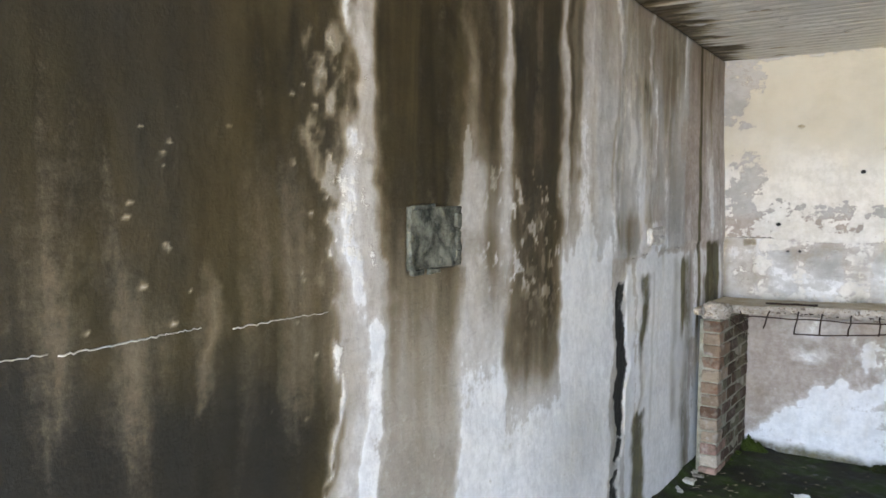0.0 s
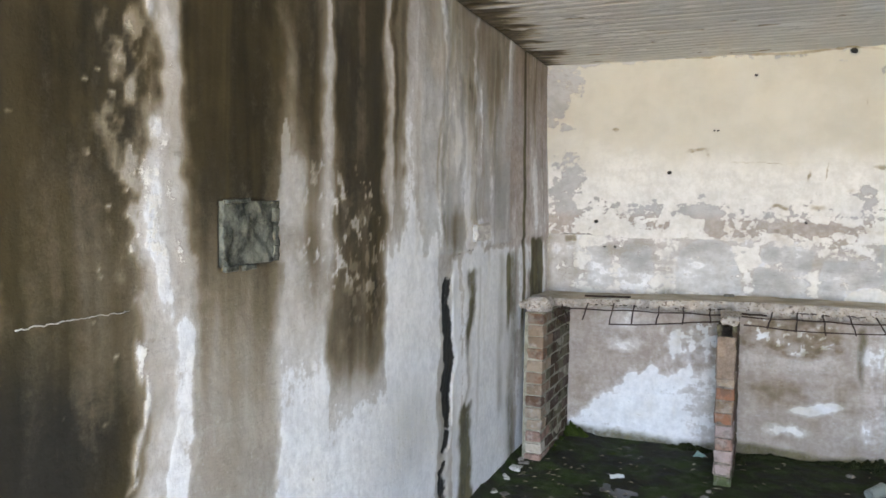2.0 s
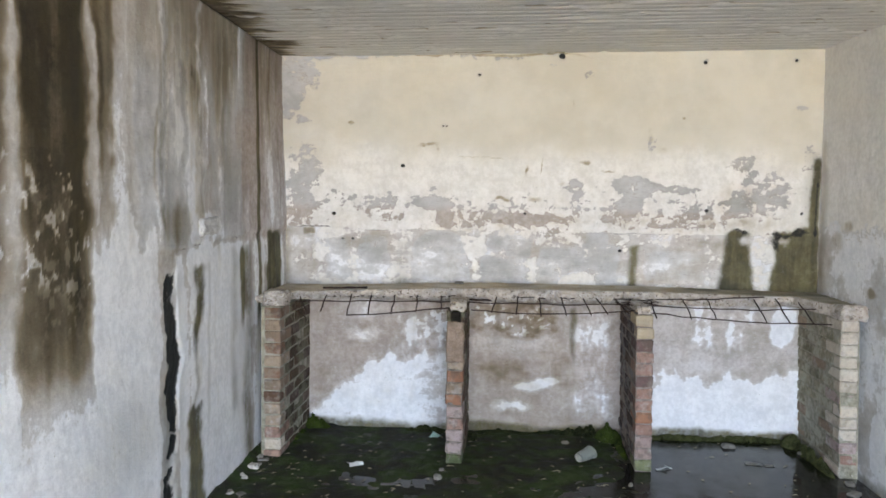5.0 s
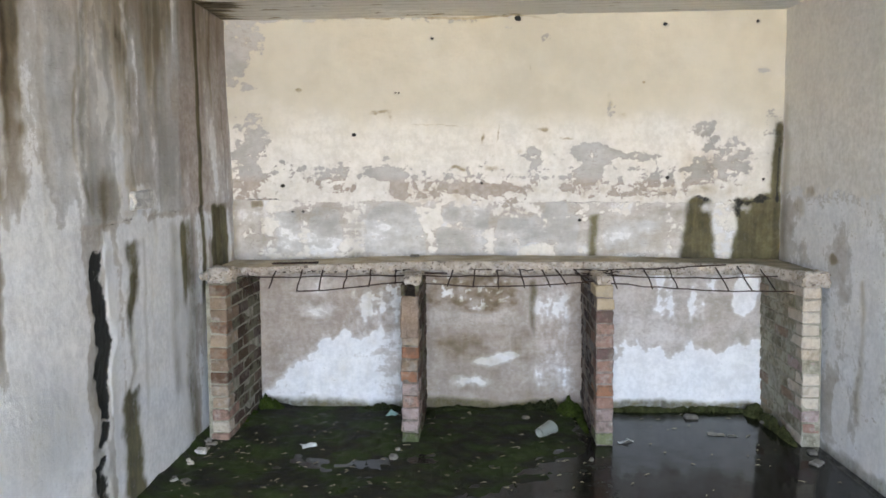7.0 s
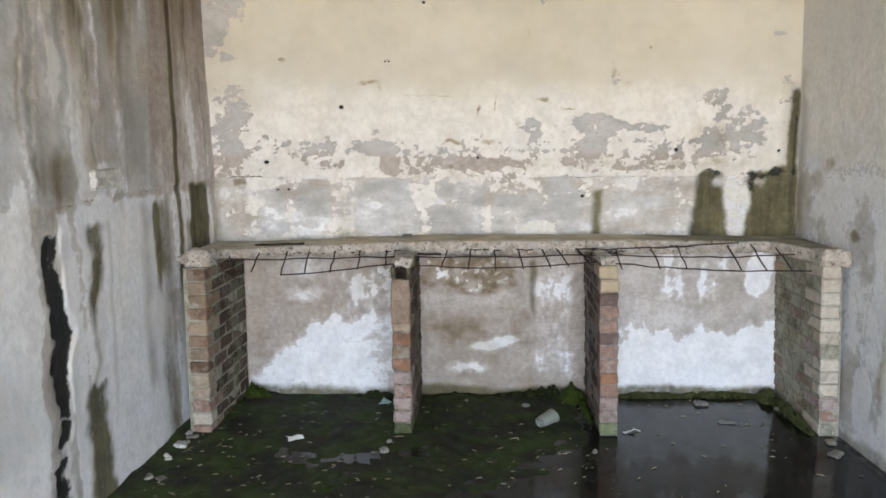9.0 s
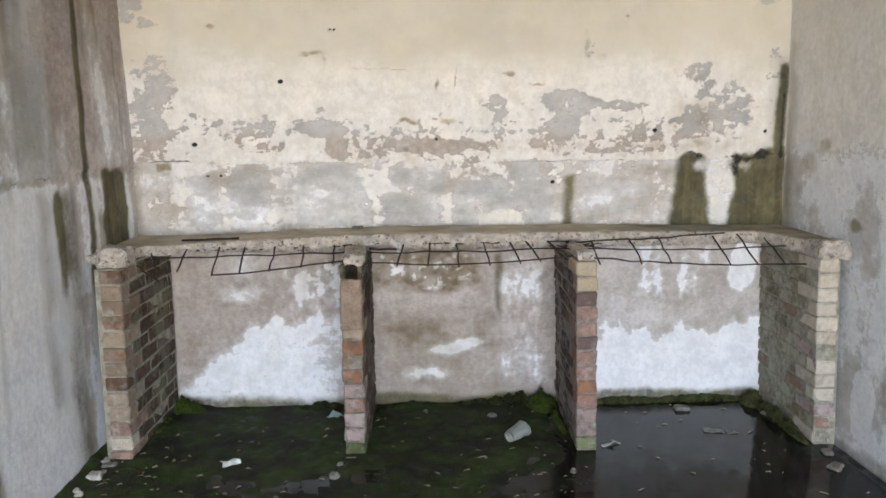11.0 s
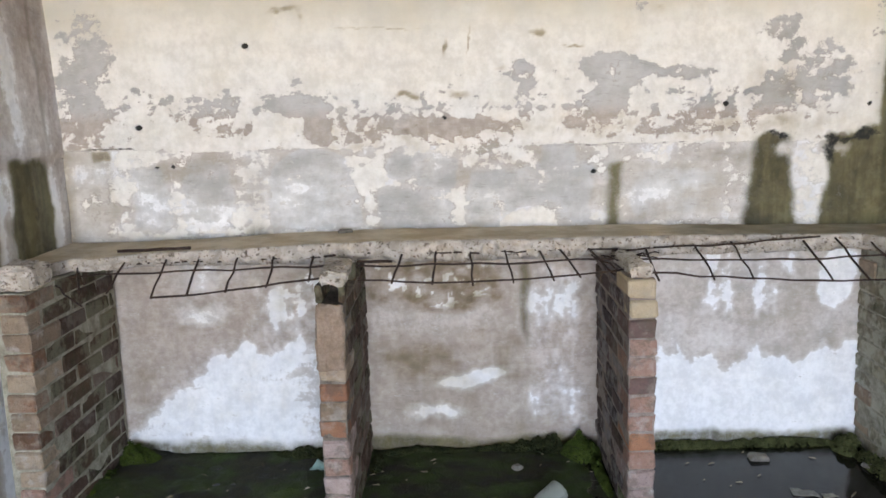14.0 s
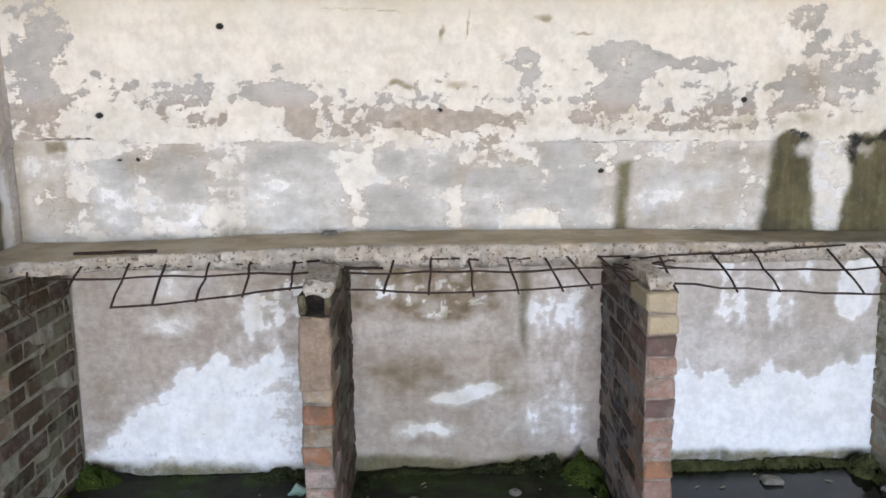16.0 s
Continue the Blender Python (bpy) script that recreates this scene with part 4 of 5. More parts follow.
def build_right_wall():
    s = Sheet(3.0, BACK - 0.004, -0.03, 2.27, 0.0072, 57)
    U, V = s.U, s.V
    big, med, patch = s.noise(2.5, 2.5, 5, 1), s.noise(11, 9, 4, 2), s.noise(5, 3, 4, 3)
    cloud = s.noise(3.2, 4.5, 5, 4)
    coat = 0.10 + 1.25 * sstep(1.22, 1.48, V + 0.12 * big + 0.06 * cloud)
    cream = 0.35 * sstep(1.35, 1.9, V)
    lime = 0.84 + 0.55 * cloud + 0.30 * patch + 0.12 * med
    lime = np.maximum(lime, 0.28)
    lime = np.maximum(lime, 1.05 * s.blob(4.06, 0.22, 0.10, 0.17, 0.9, 0.25))
    lime = np.maximum(lime, 0.95 * s.blob(3.96, 0.75, 0.06, 0.22, 1.0, 0.4))
    grime = 0.02 + 0.10 * np.clip(patch, 0, 1) * (V < 1.3) + 0.25 * s.streak(3.90, 0.05, 0.9, 0.2, 0.03, 0.1) + 0.08 * (1 - sstep(0.3, 0.5, V + 0.1 * patch)) * (U > 3.3)
    grime += 0.4 * s.blob(4.2, 0.95, 0.05, 0.03, 1.0, 0.6) + 0.30 * s.blob(4.45, 1.25, 0.05, 0.04, 1.5, 0.6) + 0.25 * s.blob(4.55, 1.17, 0.07, 0.05, 1.6, 0.6) + 0.18 * s.streak(4.77, 0.07, 1.75, 0.9, 0.03, 0.1)
    algae = 0.5 * (1 - sstep(0.01, 0.06, V + s.wv)) + 0.30 * s.streak(4.75, 0.10, 1.6, 0.85, 0.05, 0.1)
    depth = 0.003 * big + 0.002 * med + 0.003 * np.clip(lime, 0, 1)
    P = np.stack([RIGHT + 0.012 - 0.018 * V - depth, U, V], -1)
    me = mesh_from_grid("wall_right", P, dict(coat=coat, cream=cream, lime=lime, algae=algae, grime=grime, dark=0 * U, cool=0.5 + 0.5 * patch, tan=0.0 * U), 0.22, (-1, 0, 0))
    return tagged(new("wall_right", finish(me, M_WALL)), "pale grey rendered wall with peeling whitewash", "wall", "", "structure")


def build_ceiling():
    """Concrete cast on ribbed shuttering: fine ridges run across the room."""
    nu, rows = 200, np.arange(FRONT - 0.2, BACK + 0.2, 0.0125)
    xs = np.linspace(LEFT - 0.2, RIGHT + 0.2, nu)
    X, Y = np.meshgrid(xs, rows, indexing="ij")
    big, fine = fbm(X, Y, 3, 3, 4, 210), fbm(X, Y, 9, 40, 3, 220)
    joint = (np.arange(len(rows)) % 6 == 0)[None, :] * (0.55 + 0.9 * (fbm(X, Y, 1.2, 9, 3, 230) > -0.25))
    ridge = 0.006 * joint
    pits = 0.008 * sstep(0.32, 0.45, fbm(X, Y, 7, 24, 3, 240))
    Z = ceiling_z(X) + ridge + pits + 0.002 * big
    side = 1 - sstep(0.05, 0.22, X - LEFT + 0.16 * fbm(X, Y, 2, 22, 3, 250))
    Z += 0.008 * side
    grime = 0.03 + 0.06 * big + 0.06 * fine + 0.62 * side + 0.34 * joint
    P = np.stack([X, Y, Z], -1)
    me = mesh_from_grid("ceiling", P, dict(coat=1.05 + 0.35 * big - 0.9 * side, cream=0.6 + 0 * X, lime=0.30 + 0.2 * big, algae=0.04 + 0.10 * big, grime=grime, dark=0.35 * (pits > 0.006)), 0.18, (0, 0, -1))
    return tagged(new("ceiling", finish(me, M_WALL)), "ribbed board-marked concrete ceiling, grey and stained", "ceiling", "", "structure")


build_back_wall()
build_left_wall()
build_right_wall()
build_ceiling()


def build_front():
    """The wall behind the walk, with one wide opening to the daylight."""
    bm = bmesh.new()
    for x0, x1, y0, y1, z0, z1 in ((LEFT - 0.22, LEFT + 0.06, FRONT - 0.22, FRONT, -0.03, 2.4), (1.93, RIGHT + 0.22, FRONT - 0.22, FRONT, -0.03, 2.4), (LEFT + 0.06, 1.93, FRONT - 0.22, FRONT, 2.13, 2.4), (LEFT - 0.22, LEFT, FRONT, NEAR, -0.03, 2.4), (RIGHT, RIGHT + 0.22, FRONT, 3.0, -0.03, 2.4)):
        b = box_bm(x0, x1, y0, y1, z0, z1, 0.003)
        me = bpy.data.meshes.new("piece")
        b.to_mesh(me)
        b.free()
        bm.from_mesh(me)
        bpy.data.meshes.remove(me)
    return tagged(part("wall_front", bm, M_OUTER), "plain rendered wall with a wide open doorway", "wall", "", "structure")


build_front()


def build_ground():
    n = 40
    xs = np.sinh(np.linspace(-5, 5, n)) * 8
    X, Y = np.meshgrid(xs, xs, indexing="ij")
    P = np.stack([X, Y, -0.06 - 0.0 * X], -1)
    me = mesh_from_grid("ground", P, {}, 0.5, (0, 0, 1))
    return tagged(new("ground", finish(me, M_GRASS)), "rough grass outside the building", "ground", "", "structure")


build_ground()


def floor_height(X, Y):
    """Silt rises at the walls and in two of the bays; the rest lies under water."""
    z = WATER - 0.010 + 0.008 * (1 - sstep(0.6, 0.9, X)) + 0.012 * fbm(X, Y, 2.2, 2.2, 4, 310) + 0.010 * fbm(X, Y, 14, 14, 4, 320)
    z += 0.022 * (1 - sstep(-0.85, -0.45, X + 0.15 * fbm(X, Y, 3, 3, 3, 330))) + 0.012 * sstep(3.95, 4.30, Y) * (1 - sstep(0.85, 1.0, X))
    z += 0.014 * (1 - sstep(3.5, 3.9, Y)) * (1 - sstep(0.0, 0.5, X)) - 0.040 * sstep(0.90, 1.10, X)
    z += 0.004 * (1 - sstep(0.0, 0.06, BACK - Y)) * (1 - sstep(0.95, 1.05, X)) + 0.03 * (1 - sstep(0, 0.06, X - LEFT)) + 0.025 * (1 - sstep(0, 0.05, RIGHT - X))
    return z


def build_floor():
    xs, ys = np.arange(LEFT, RIGHT + 0.001, 0.0143), np.arange(FRONT - 0.22, BACK + 0.001, 0.0153)
    X, Y = np.meshgrid(xs, ys, indexing="ij")
    moss = np.clip(0.85 - sstep(0.85, 1.2, X) * 0.75 + 0.3 * fbm(X, Y, 2, 2, 3, 350), 0, 1)
    me = mesh_from_grid("floor", np.stack([X, Y, floor_height(X, Y)], -1), dict(moss=moss), 0.2, (0, 0, 1))
    tagged(new("floor", finish(me, M_FLOOR)), "wet concrete floor under dark silt and green moss", "floor", "", "structure")
    xs, ys = np.linspace(LEFT + 0.005, RIGHT - 0.005, 60), np.linspace(FRONT, BACK - 0.005, 110)
    X, Y = np.meshgrid(xs, ys, indexing="ij")
    moss = np.clip(0.9 - sstep(0.95, 1.1, X) * 0.85 + 0.3 * fbm(X, Y, 2, 2, 3, 350), 0, 1) * (0.3 + 0.7 * sstep(4.0, 4.3, Y))
    me = mesh_from_grid("water", np.stack([X, Y, 0 * X + WATER], -1), dict(moss=moss), 0.004, (0, 0, 1))
    tagged(new("water", finish(me, M_WATER)), "still dark puddle with a green algae film", "water", "", "structure")


build_floor()


# ---- the concrete shelf ----
def slab_top(x):
    return 0.857 + 0.033 * sstep(-1.0, 0.3, x) - 0.014 * sstep(1.0, 2.0, x)


def slab_front(x):
    """How far the broken edge reaches: back to the bars in the bays, forward over the end piers."""
    f = 4.545 + 0.06 * sstep(1.1, 1.5, x) + 0.022 * fbm(x, x * 0 + 3.1, 5, 1, 4, 410) + 0.010 * fbm(x, x * 0 + 9.1, 30, 1, 3, 415)
    f = f - 0.06 * (1 - sstep(-0.80, -0.62, x)) - 0.24 * (1 - sstep(-0.96, -0.86, x))
    return f - 0.36 * sstep(1.88, 2.03, x)


def build_shelf():
    shelf = base("concrete_shelf", 0.54, BACK, 0.0, "broken concrete shelf slab with bare rusty reinforcing bars", "shelf")
    n = 460
    xs = np.linspace(LEFT + 0.012, RIGHT - 0.014, n)
    top, front = slab_top(xs), slab_front(xs)
    low = np.full(n, 0.812) + 0.006 * fbm(xs, xs * 0, 8, 1, 3, 430)
    rows = []
    for k in range(13):
        t = k / 12
        rows.append((xs, (BACK - 0.014) * (1 - t) + front * t, top - 0.003 * t + 0.004 * fbm(xs, xs * 0 + t * 3, 12, 4, 4, 440)))
    for k in range(1, 9):
        t = k / 8
        rough = 0.020 * fbm(xs, xs * 0 + t, 34, 4.5, 4, 450) + 0.012 * fbm(xs, xs * 0 + t, 90, 9, 3, 455)
        rows.append((xs, front + 0.012 * t + rough - 0.010 * math.sin(math.pi * t), top * (1 - t) + low * t))
    for k in range(1, 5):
        t = k / 4
        rows.append((xs, (front + 0.012) * (1 - t) + (BACK - 0.014) * t, low + 0.004 * fbm(xs, xs * 0 + t, 20, 5, 3, 460)))
    P = np.stack([np.stack(r, -1) for r in rows], 1)
    idx = np.arange(P.shape[0] * P.shape[1]).reshape(P.shape[:2])
    faces = [tuple(int(v) for v in q) for q in np.stack([idx[:-1, :-1], idx[:-1, 1:], idx[1:, 1:], idx[1:, :-1]], -1).reshape(-1, 4)]
    faces += [tuple(int(v) for v in idx[0, ::-1]), tuple(int(v) for v in idx[-1, :])]
    me = bpy.data.meshes.new("slab")
    me.from_pydata([tuple(float(c) for c in p) for p in P.reshape(-1, 3) - np.array(shelf.location)], [], faces)
    is_top = np.zeros(P.shape[:2])
    is_top[:, :12] = 1
    wet = np.zeros(P.shape[:2])
    X = P[..., 0]
    wet[:, :13] = np.clip(0.7 * sstep(1.05, 1.6, X[:, :13] + 0.2 * fbm(X[:, :13], P[:, :13, 1], 5, 8, 3, 470)) + 0.3 * fbm(X[:, :13], P[:, :13, 1], 3, 9, 3, 472), 0, 1)
    for key, field in (("top", is_top), ("algae", wet)):
        me.attributes.new(key, "FLOAT", "POINT").data.foreach_set("value", field.ravel().astype(np.float32))
    bm = bmesh.new()
    bm.from_mesh(me)
    bmesh.ops.recalc_face_normals(bm, faces=bm.faces)
    for f in bm.faces:
        f.smooth = True
    bm.to_mesh(me)
    bm.free()
    slab = new("slab", finish(me, M_SLAB))
    slab.parent = shelf

    def bar(a, b, r=0.0036, sag=0.0, n=9, seed=0, kink=0.006, name="reinforcing_bar"):
        o = Vector(shelf.location)
        part(name, tube([p - o for p in bent(a, b, n, sag, kink, seed)], r, 6, 0.0006, seed), M_RUST, shelf)

    # first bay: three long bars, cross bars hanging forward
    bar((-0.90, 4.56, 0.822), (0.02, 4.545, 0.842), sag=0.004, n=14, seed=1)
    bar((-0.93, 4.46, 0.800), (0.02, 4.47, 0.822), sag=-0.002, n=12, seed=2)
    bar((-0.555, 4.345, 0.752), (0.00, 4.37, 0.800), sag=0.006, n=9, seed=3)
    bar((-0.72, 4.535, 0.872), (-0.47, 4.525, 0.880), 0.006, n=6, seed=4, kink=0.003)
    bar((-0.92, 4.40, 0.81), (-0.76, 4.31, 0.735), 0.0030, n=6, seed=5)
    for k, (x, y, z) in enumerate(((-0.70, 4.36, 0.765), (-0.555, 4.345, 0.750), (-0.44, 4.35, 0.756), (-0.315, 4.35, 0.765), (-0.185, 4.355, 0.776), (-0.05, 4.365, 0.790))):
        bar((x - 0.005 * (k % 3), 4.57, 0.850), (x, y, z), n=5, seed=10 + k, kink=0.004)
    bar((-0.87, 4.55, 0.85), (-0.77, 4.32, 0.775), 0.0034, n=5, seed=17, kink=0.004)
    # second bay
    bar((0.10, 4.55, 0.845), (1.00, 4.545, 0.846), sag=0.003, n=14, seed=21)
    bar((0.10, 4.46, 0.822), (1.00, 4.46, 0.828), sag=0.006, n=12, seed=22)
    bar((0.11, 4.36, 0.792), (0.98, 4.37, 0.808), sag=0.020, n=12, seed=23, kink=0.004)
    bar((0.10, 4.47, 0.835), (0.22, 4.46, 0.832), 0.005, n=4, seed=24)
    for k, x in enumerate((0.245, 0.365, 0.485, 0.605, 0.725, 0.80, 0.90)):
        bar((x - 0.004 * (k - 3), 4.58, 0.858), (x + 0.012 * (k - 2), 4.352 + 0.008 * (k > 4), 0.770 + 0.006 * abs(k - 2)), n=5, seed=30 + k, kink=0.003)
    # third bay
    bar((0.98, 4.54, 0.842), (1.72, 4.57, 0.872), sag=0.004, n=12, seed=41)
    bar((0.98, 4.47, 0.828), (2.00, 4.45, 0.830), sag=0.014, n=14, seed=42)
    bar((1.00, 4.38, 0.806), (2.00, 4.33, 0.765), sag=0.018, n=14, seed=43)
    for k, x in enumerate((1.09, 1.27, 1.40, 1.66, 1.78, 1.90)):
        bar((x + 0.01, 4.60, 0.860), (x, 4.345, 0.775 - 0.008 * (k > 2)), n=5, seed=50 + k, kink=0.004)
    # a tangle of cut ends over the third pier
    for k in range(7):
        a = Vector((0.90 + 0.03 * k, 4.50 - 0.015 * (k % 3), 0.835))
        bar(a, a + Vector((0.05 + 0.02 * (k % 2), -0.13 + 0.02 * k, -0.02 + 0.012 * (k % 4))), 0.0028, n=5, seed=60 + k, kink=0.008)
    return shelf


build_shelf()


def lump(name, x, y, z, sx, sy, sz, material, label, category, amount=0.01, seed=0.0, turn=0.0, cuts=4, bevel=0.2):
    ob = part(name, rough_block(sx, sy, sz, amount, cuts, seed, bevel), material)
    ob.matrix_basis = pose(x, y, z, 0, 0, turn)
    return tagged(ob, label, category)


# ---- brick piers ----
def brick_mesh(length, seed):
    """A worn brick, from its front end backwards along y, resting on z = 0."""
    w, h = 0.088, 0.0572
    bm = box_bm(-w / 2, w / 2, 0, length, 0, h, 0.006)
    jitter(bm, 0.0060, 21, seed * 3.7)
    jitter(bm, 0.003, 60, seed * 1.7)
    me = bpy.data.meshes.new("brick")
    bm.to_mesh(me)
    bm.free()
    return me


BRICK_LENGTHS = {"full": 0.182, "half": 0.087, "three_quarter": 0.128, "closer": 0.030}
BRICK_ROWS = (("full", "full", "full", "closer"), ("half", "full", "full", "three_quarter"))
brick_cache = {}


def brick_piece(kind, material, variant):
    key = (kind, material, variant)
    if key not in brick_cache:
        brick_cache[key] = finish(brick_mesh(BRICK_LENGTHS[kind], variant + len(kind)), M_BRICK[material])
    return brick_cache[key]


def build_pier(x, lean, fronts, sides, mortar, label, seed, missing=(), twist=1.0, forward=0.0, joint=0.0400, fill=(0.0, 0.0), recess=0.006):
    """fronts: the colour of each course's front brick from the floor up; sides: that of the bricks behind, side shade
    included.
    """
    rng = random.Random(seed)
    front = PIER_Y - forward
    pier = base("brick_pier", x, front, 0, label, "pier", "brick piers under the shelf")
    pier.rotation_euler.z = radians(-2.2)
    top = WATER + COURSE * (min(missing) if missing else COURSES)
    core = box_bm(-joint - fill[0], joint + fill[1], recess, BACK - front - 0.012, -0.03, top, 0.002)
    bmesh.ops.subdivide_edges(core, edges=core.edges[:], cuts=6, use_grid_fill=True)
    jitter(core, 0.003, 40, seed)
    for v in core.verts:
        v.co.x -= lean * v.co.z
    part("mortar", core, mortar, pier)
    if missing:
        # back of the empty socket, its shade put in as a dark colour
        part("mortar", box_bm(-0.041 - lean * top, 0.041 - lean * top, 0.34, BACK - front - 0.012, top + 0.002, WATER + COURSE * COURSES, 0.002), M_BRICK["dark"], pier)
    for c in range(COURSES):
        y = 0.0
        for k, kind in enumerate(BRICK_ROWS[c % 2]):
            if k < 2 and c in missing:
                y += BRICK_LENGTHS[kind] + 0.008
                continue
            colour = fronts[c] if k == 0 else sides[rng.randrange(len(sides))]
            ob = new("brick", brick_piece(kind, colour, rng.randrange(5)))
            ob.parent = pier
            ob.matrix_basis = pose(rng.uniform(-0.003, 0.003) - lean * c * COURSE, y + (rng.uniform(-0.006, 0.006) if k == 0 else 0), WATER + c * COURSE + 0.0025, rng.uniform(-0.6, 0.6), rng.uniform(-0.8, 0.8) * twist, rng.uniform(-1.2, 1.2) * twist)
            y += BRICK_LENGTHS[kind] + 0.008
    return pier


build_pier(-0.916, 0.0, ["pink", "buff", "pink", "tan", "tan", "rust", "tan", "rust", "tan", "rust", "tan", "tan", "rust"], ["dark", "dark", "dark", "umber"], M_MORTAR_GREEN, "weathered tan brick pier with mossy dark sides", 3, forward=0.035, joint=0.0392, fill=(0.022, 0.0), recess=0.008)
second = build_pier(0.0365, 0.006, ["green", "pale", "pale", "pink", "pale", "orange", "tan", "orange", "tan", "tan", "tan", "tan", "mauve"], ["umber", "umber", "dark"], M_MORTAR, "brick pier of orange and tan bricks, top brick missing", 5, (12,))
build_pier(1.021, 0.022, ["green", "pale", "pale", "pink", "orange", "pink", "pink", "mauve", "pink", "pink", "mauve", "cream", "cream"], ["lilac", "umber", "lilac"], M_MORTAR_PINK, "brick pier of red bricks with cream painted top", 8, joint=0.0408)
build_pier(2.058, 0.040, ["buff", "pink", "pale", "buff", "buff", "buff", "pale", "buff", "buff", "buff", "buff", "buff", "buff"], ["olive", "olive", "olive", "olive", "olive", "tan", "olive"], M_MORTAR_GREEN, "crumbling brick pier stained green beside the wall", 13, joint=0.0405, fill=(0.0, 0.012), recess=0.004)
skin = rough_block(0.088, 0.022, COURSE * 3.3, 0.010, 6, 4.4, 0.3)
bmesh.ops.translate(skin, verts=skin.verts, vec=(-0.004, 0.002, WATER + COURSE * 8.7))
part("plaster_skin", skin, M_TAN_SKIN, second, "smooth tan mortar skin over the upper bricks")

lump("concrete_block", -0.910, 4.265, 0.812, 0.125, 0.15, 0.075, M_SLAB, "broken remnant of concrete slab on a brick pier", "concrete block", 0.012, 2.0)
lump("concrete_block", 0.045, 4.35, 0.806, 0.082, 0.24, 0.042, M_SLAB, "crumbled pale concrete remnant on a brick pier", "concrete block", 0.012, 5.0)
lump("concrete_block", 1.005, 4.36, 0.810, 0.066, 0.24, 0.042, M_SLAB, "small pale concrete remnant on a brick pier", "concrete block", 0.012, 8.0)

lump("concrete_block", 2.035, 4.255, 0.806, 0.125, 0.15, 0.075, M_SLAB, "crumbling concrete remnant on the end pier", "concrete block", 0.016, 11.0)


# ---- fixings and marks on the left wall ----
def build_niche():
    """Two cheeks of the broken top brick, either side of the dark socket in the second pier."""
    for side, depth in ((-1, 0.17), (1, 0.21)):
        # dark brick on the cheeks paints the shade inside the socket
        ob = part("broken_brick", rough_block(0.020, depth, 0.058, 0.005, 3, 3.0 + side), M_BRICK["dark"])
        ob.matrix_basis = pose(0.032 + side * 0.031, PIER_Y + 0.03 + depth / 2, WATER + COURSE * 12 + 0.001, 0, 0, 3 * side)
        tagged(ob, "broken brick cheek coloured dark for an empty socket's shade", "brick", "broken bricks in the pier top")


build_niche()


def build_blocked_vent():
    vent = base("blocked_vent", LEFT, 1.74, 1.247, "square opening filled with dark grey mortar in the wall", "vent")
    bm = bmesh.new()
    bmesh.ops.create_grid(bm, x_segments=34, y_segments=24, size=0.5, matrix=Matrix.LocRotScale((0, 0, 0.077), Euler((radians(90), 0, radians(90))), (0.232, 0.150, 1)))
    for v in bm.verts:
        v.co.x = 0.004 + 0.010 * noise.fractal(v.co * 22, 1.0, 2.0, 4)
    for f in bm.faces:
        f.smooth = True
    bmesh.ops.solidify(bm, geom=bm.faces[:], thickness=0.03)
    part("infill", bm, M_TILE, vent)
    for k, (y, z, ly, lz) in enumerate(((-0.118, 0.02, 0.014, 0.075), (0.100, 0.012, 0.022, 0.028), (0.102, 0.055, 0.020, 0.034), (0.100, 0.100, 0.022, 0.034), (-0.085, -0.010, 0.055, 0.014), (-0.01, -0.012, 0.05, 0.014), (-0.06, 0.146, 0.10, 0.010))):
        b = rough_block(0.012, ly, lz, 0.004, 2, 4.0 * k)
        bmesh.ops.translate(b, verts=b.verts, vec=(0.004, y, z))
        part("brick_edge", b, M_TILE, vent)
    return vent


build_blocked_vent()
knob = lump("plaster_lump", LEFT + 0.014, 3.52, 1.218, 0.040, 0.200, 0.075, M_LIMELUMP, "chipped pale plaster boss of a lost wall fixing", "plaster boss", 0.009, 3.0)


def build_seam():
    """A thin line of lime that has seeped from a crack."""
    seam = base("lime_seam", LEFT, 1.0, 1.2, "thin white lime line seeping from a crack", "crack")
    for k, (y0, z0, y1, z1, r) in enumerate(((0.52, 1.207, 0.735, 1.204, 0.0014), (0.75, 1.199, 0.93, 1.2025, 0.0019), (0.93, 1.2025, 1.005, 1.203, 0.0010), (1.075, 1.192, 1.20, 1.192, 0.0018), (1.20, 1.192, 1.33, 1.190, 0.0010))):
        pts = bent((0.0035, y0 - 1.0, z0 - 1.2), (0.0035, y1 - 1.0, z1 - 1.2), 22, 0, 0.0022, 70 + k)
        part("seep", tube(pts, r * 0.75, 5, 0.0008, k), M_PLASTER_BIT, seam)


build_seam()


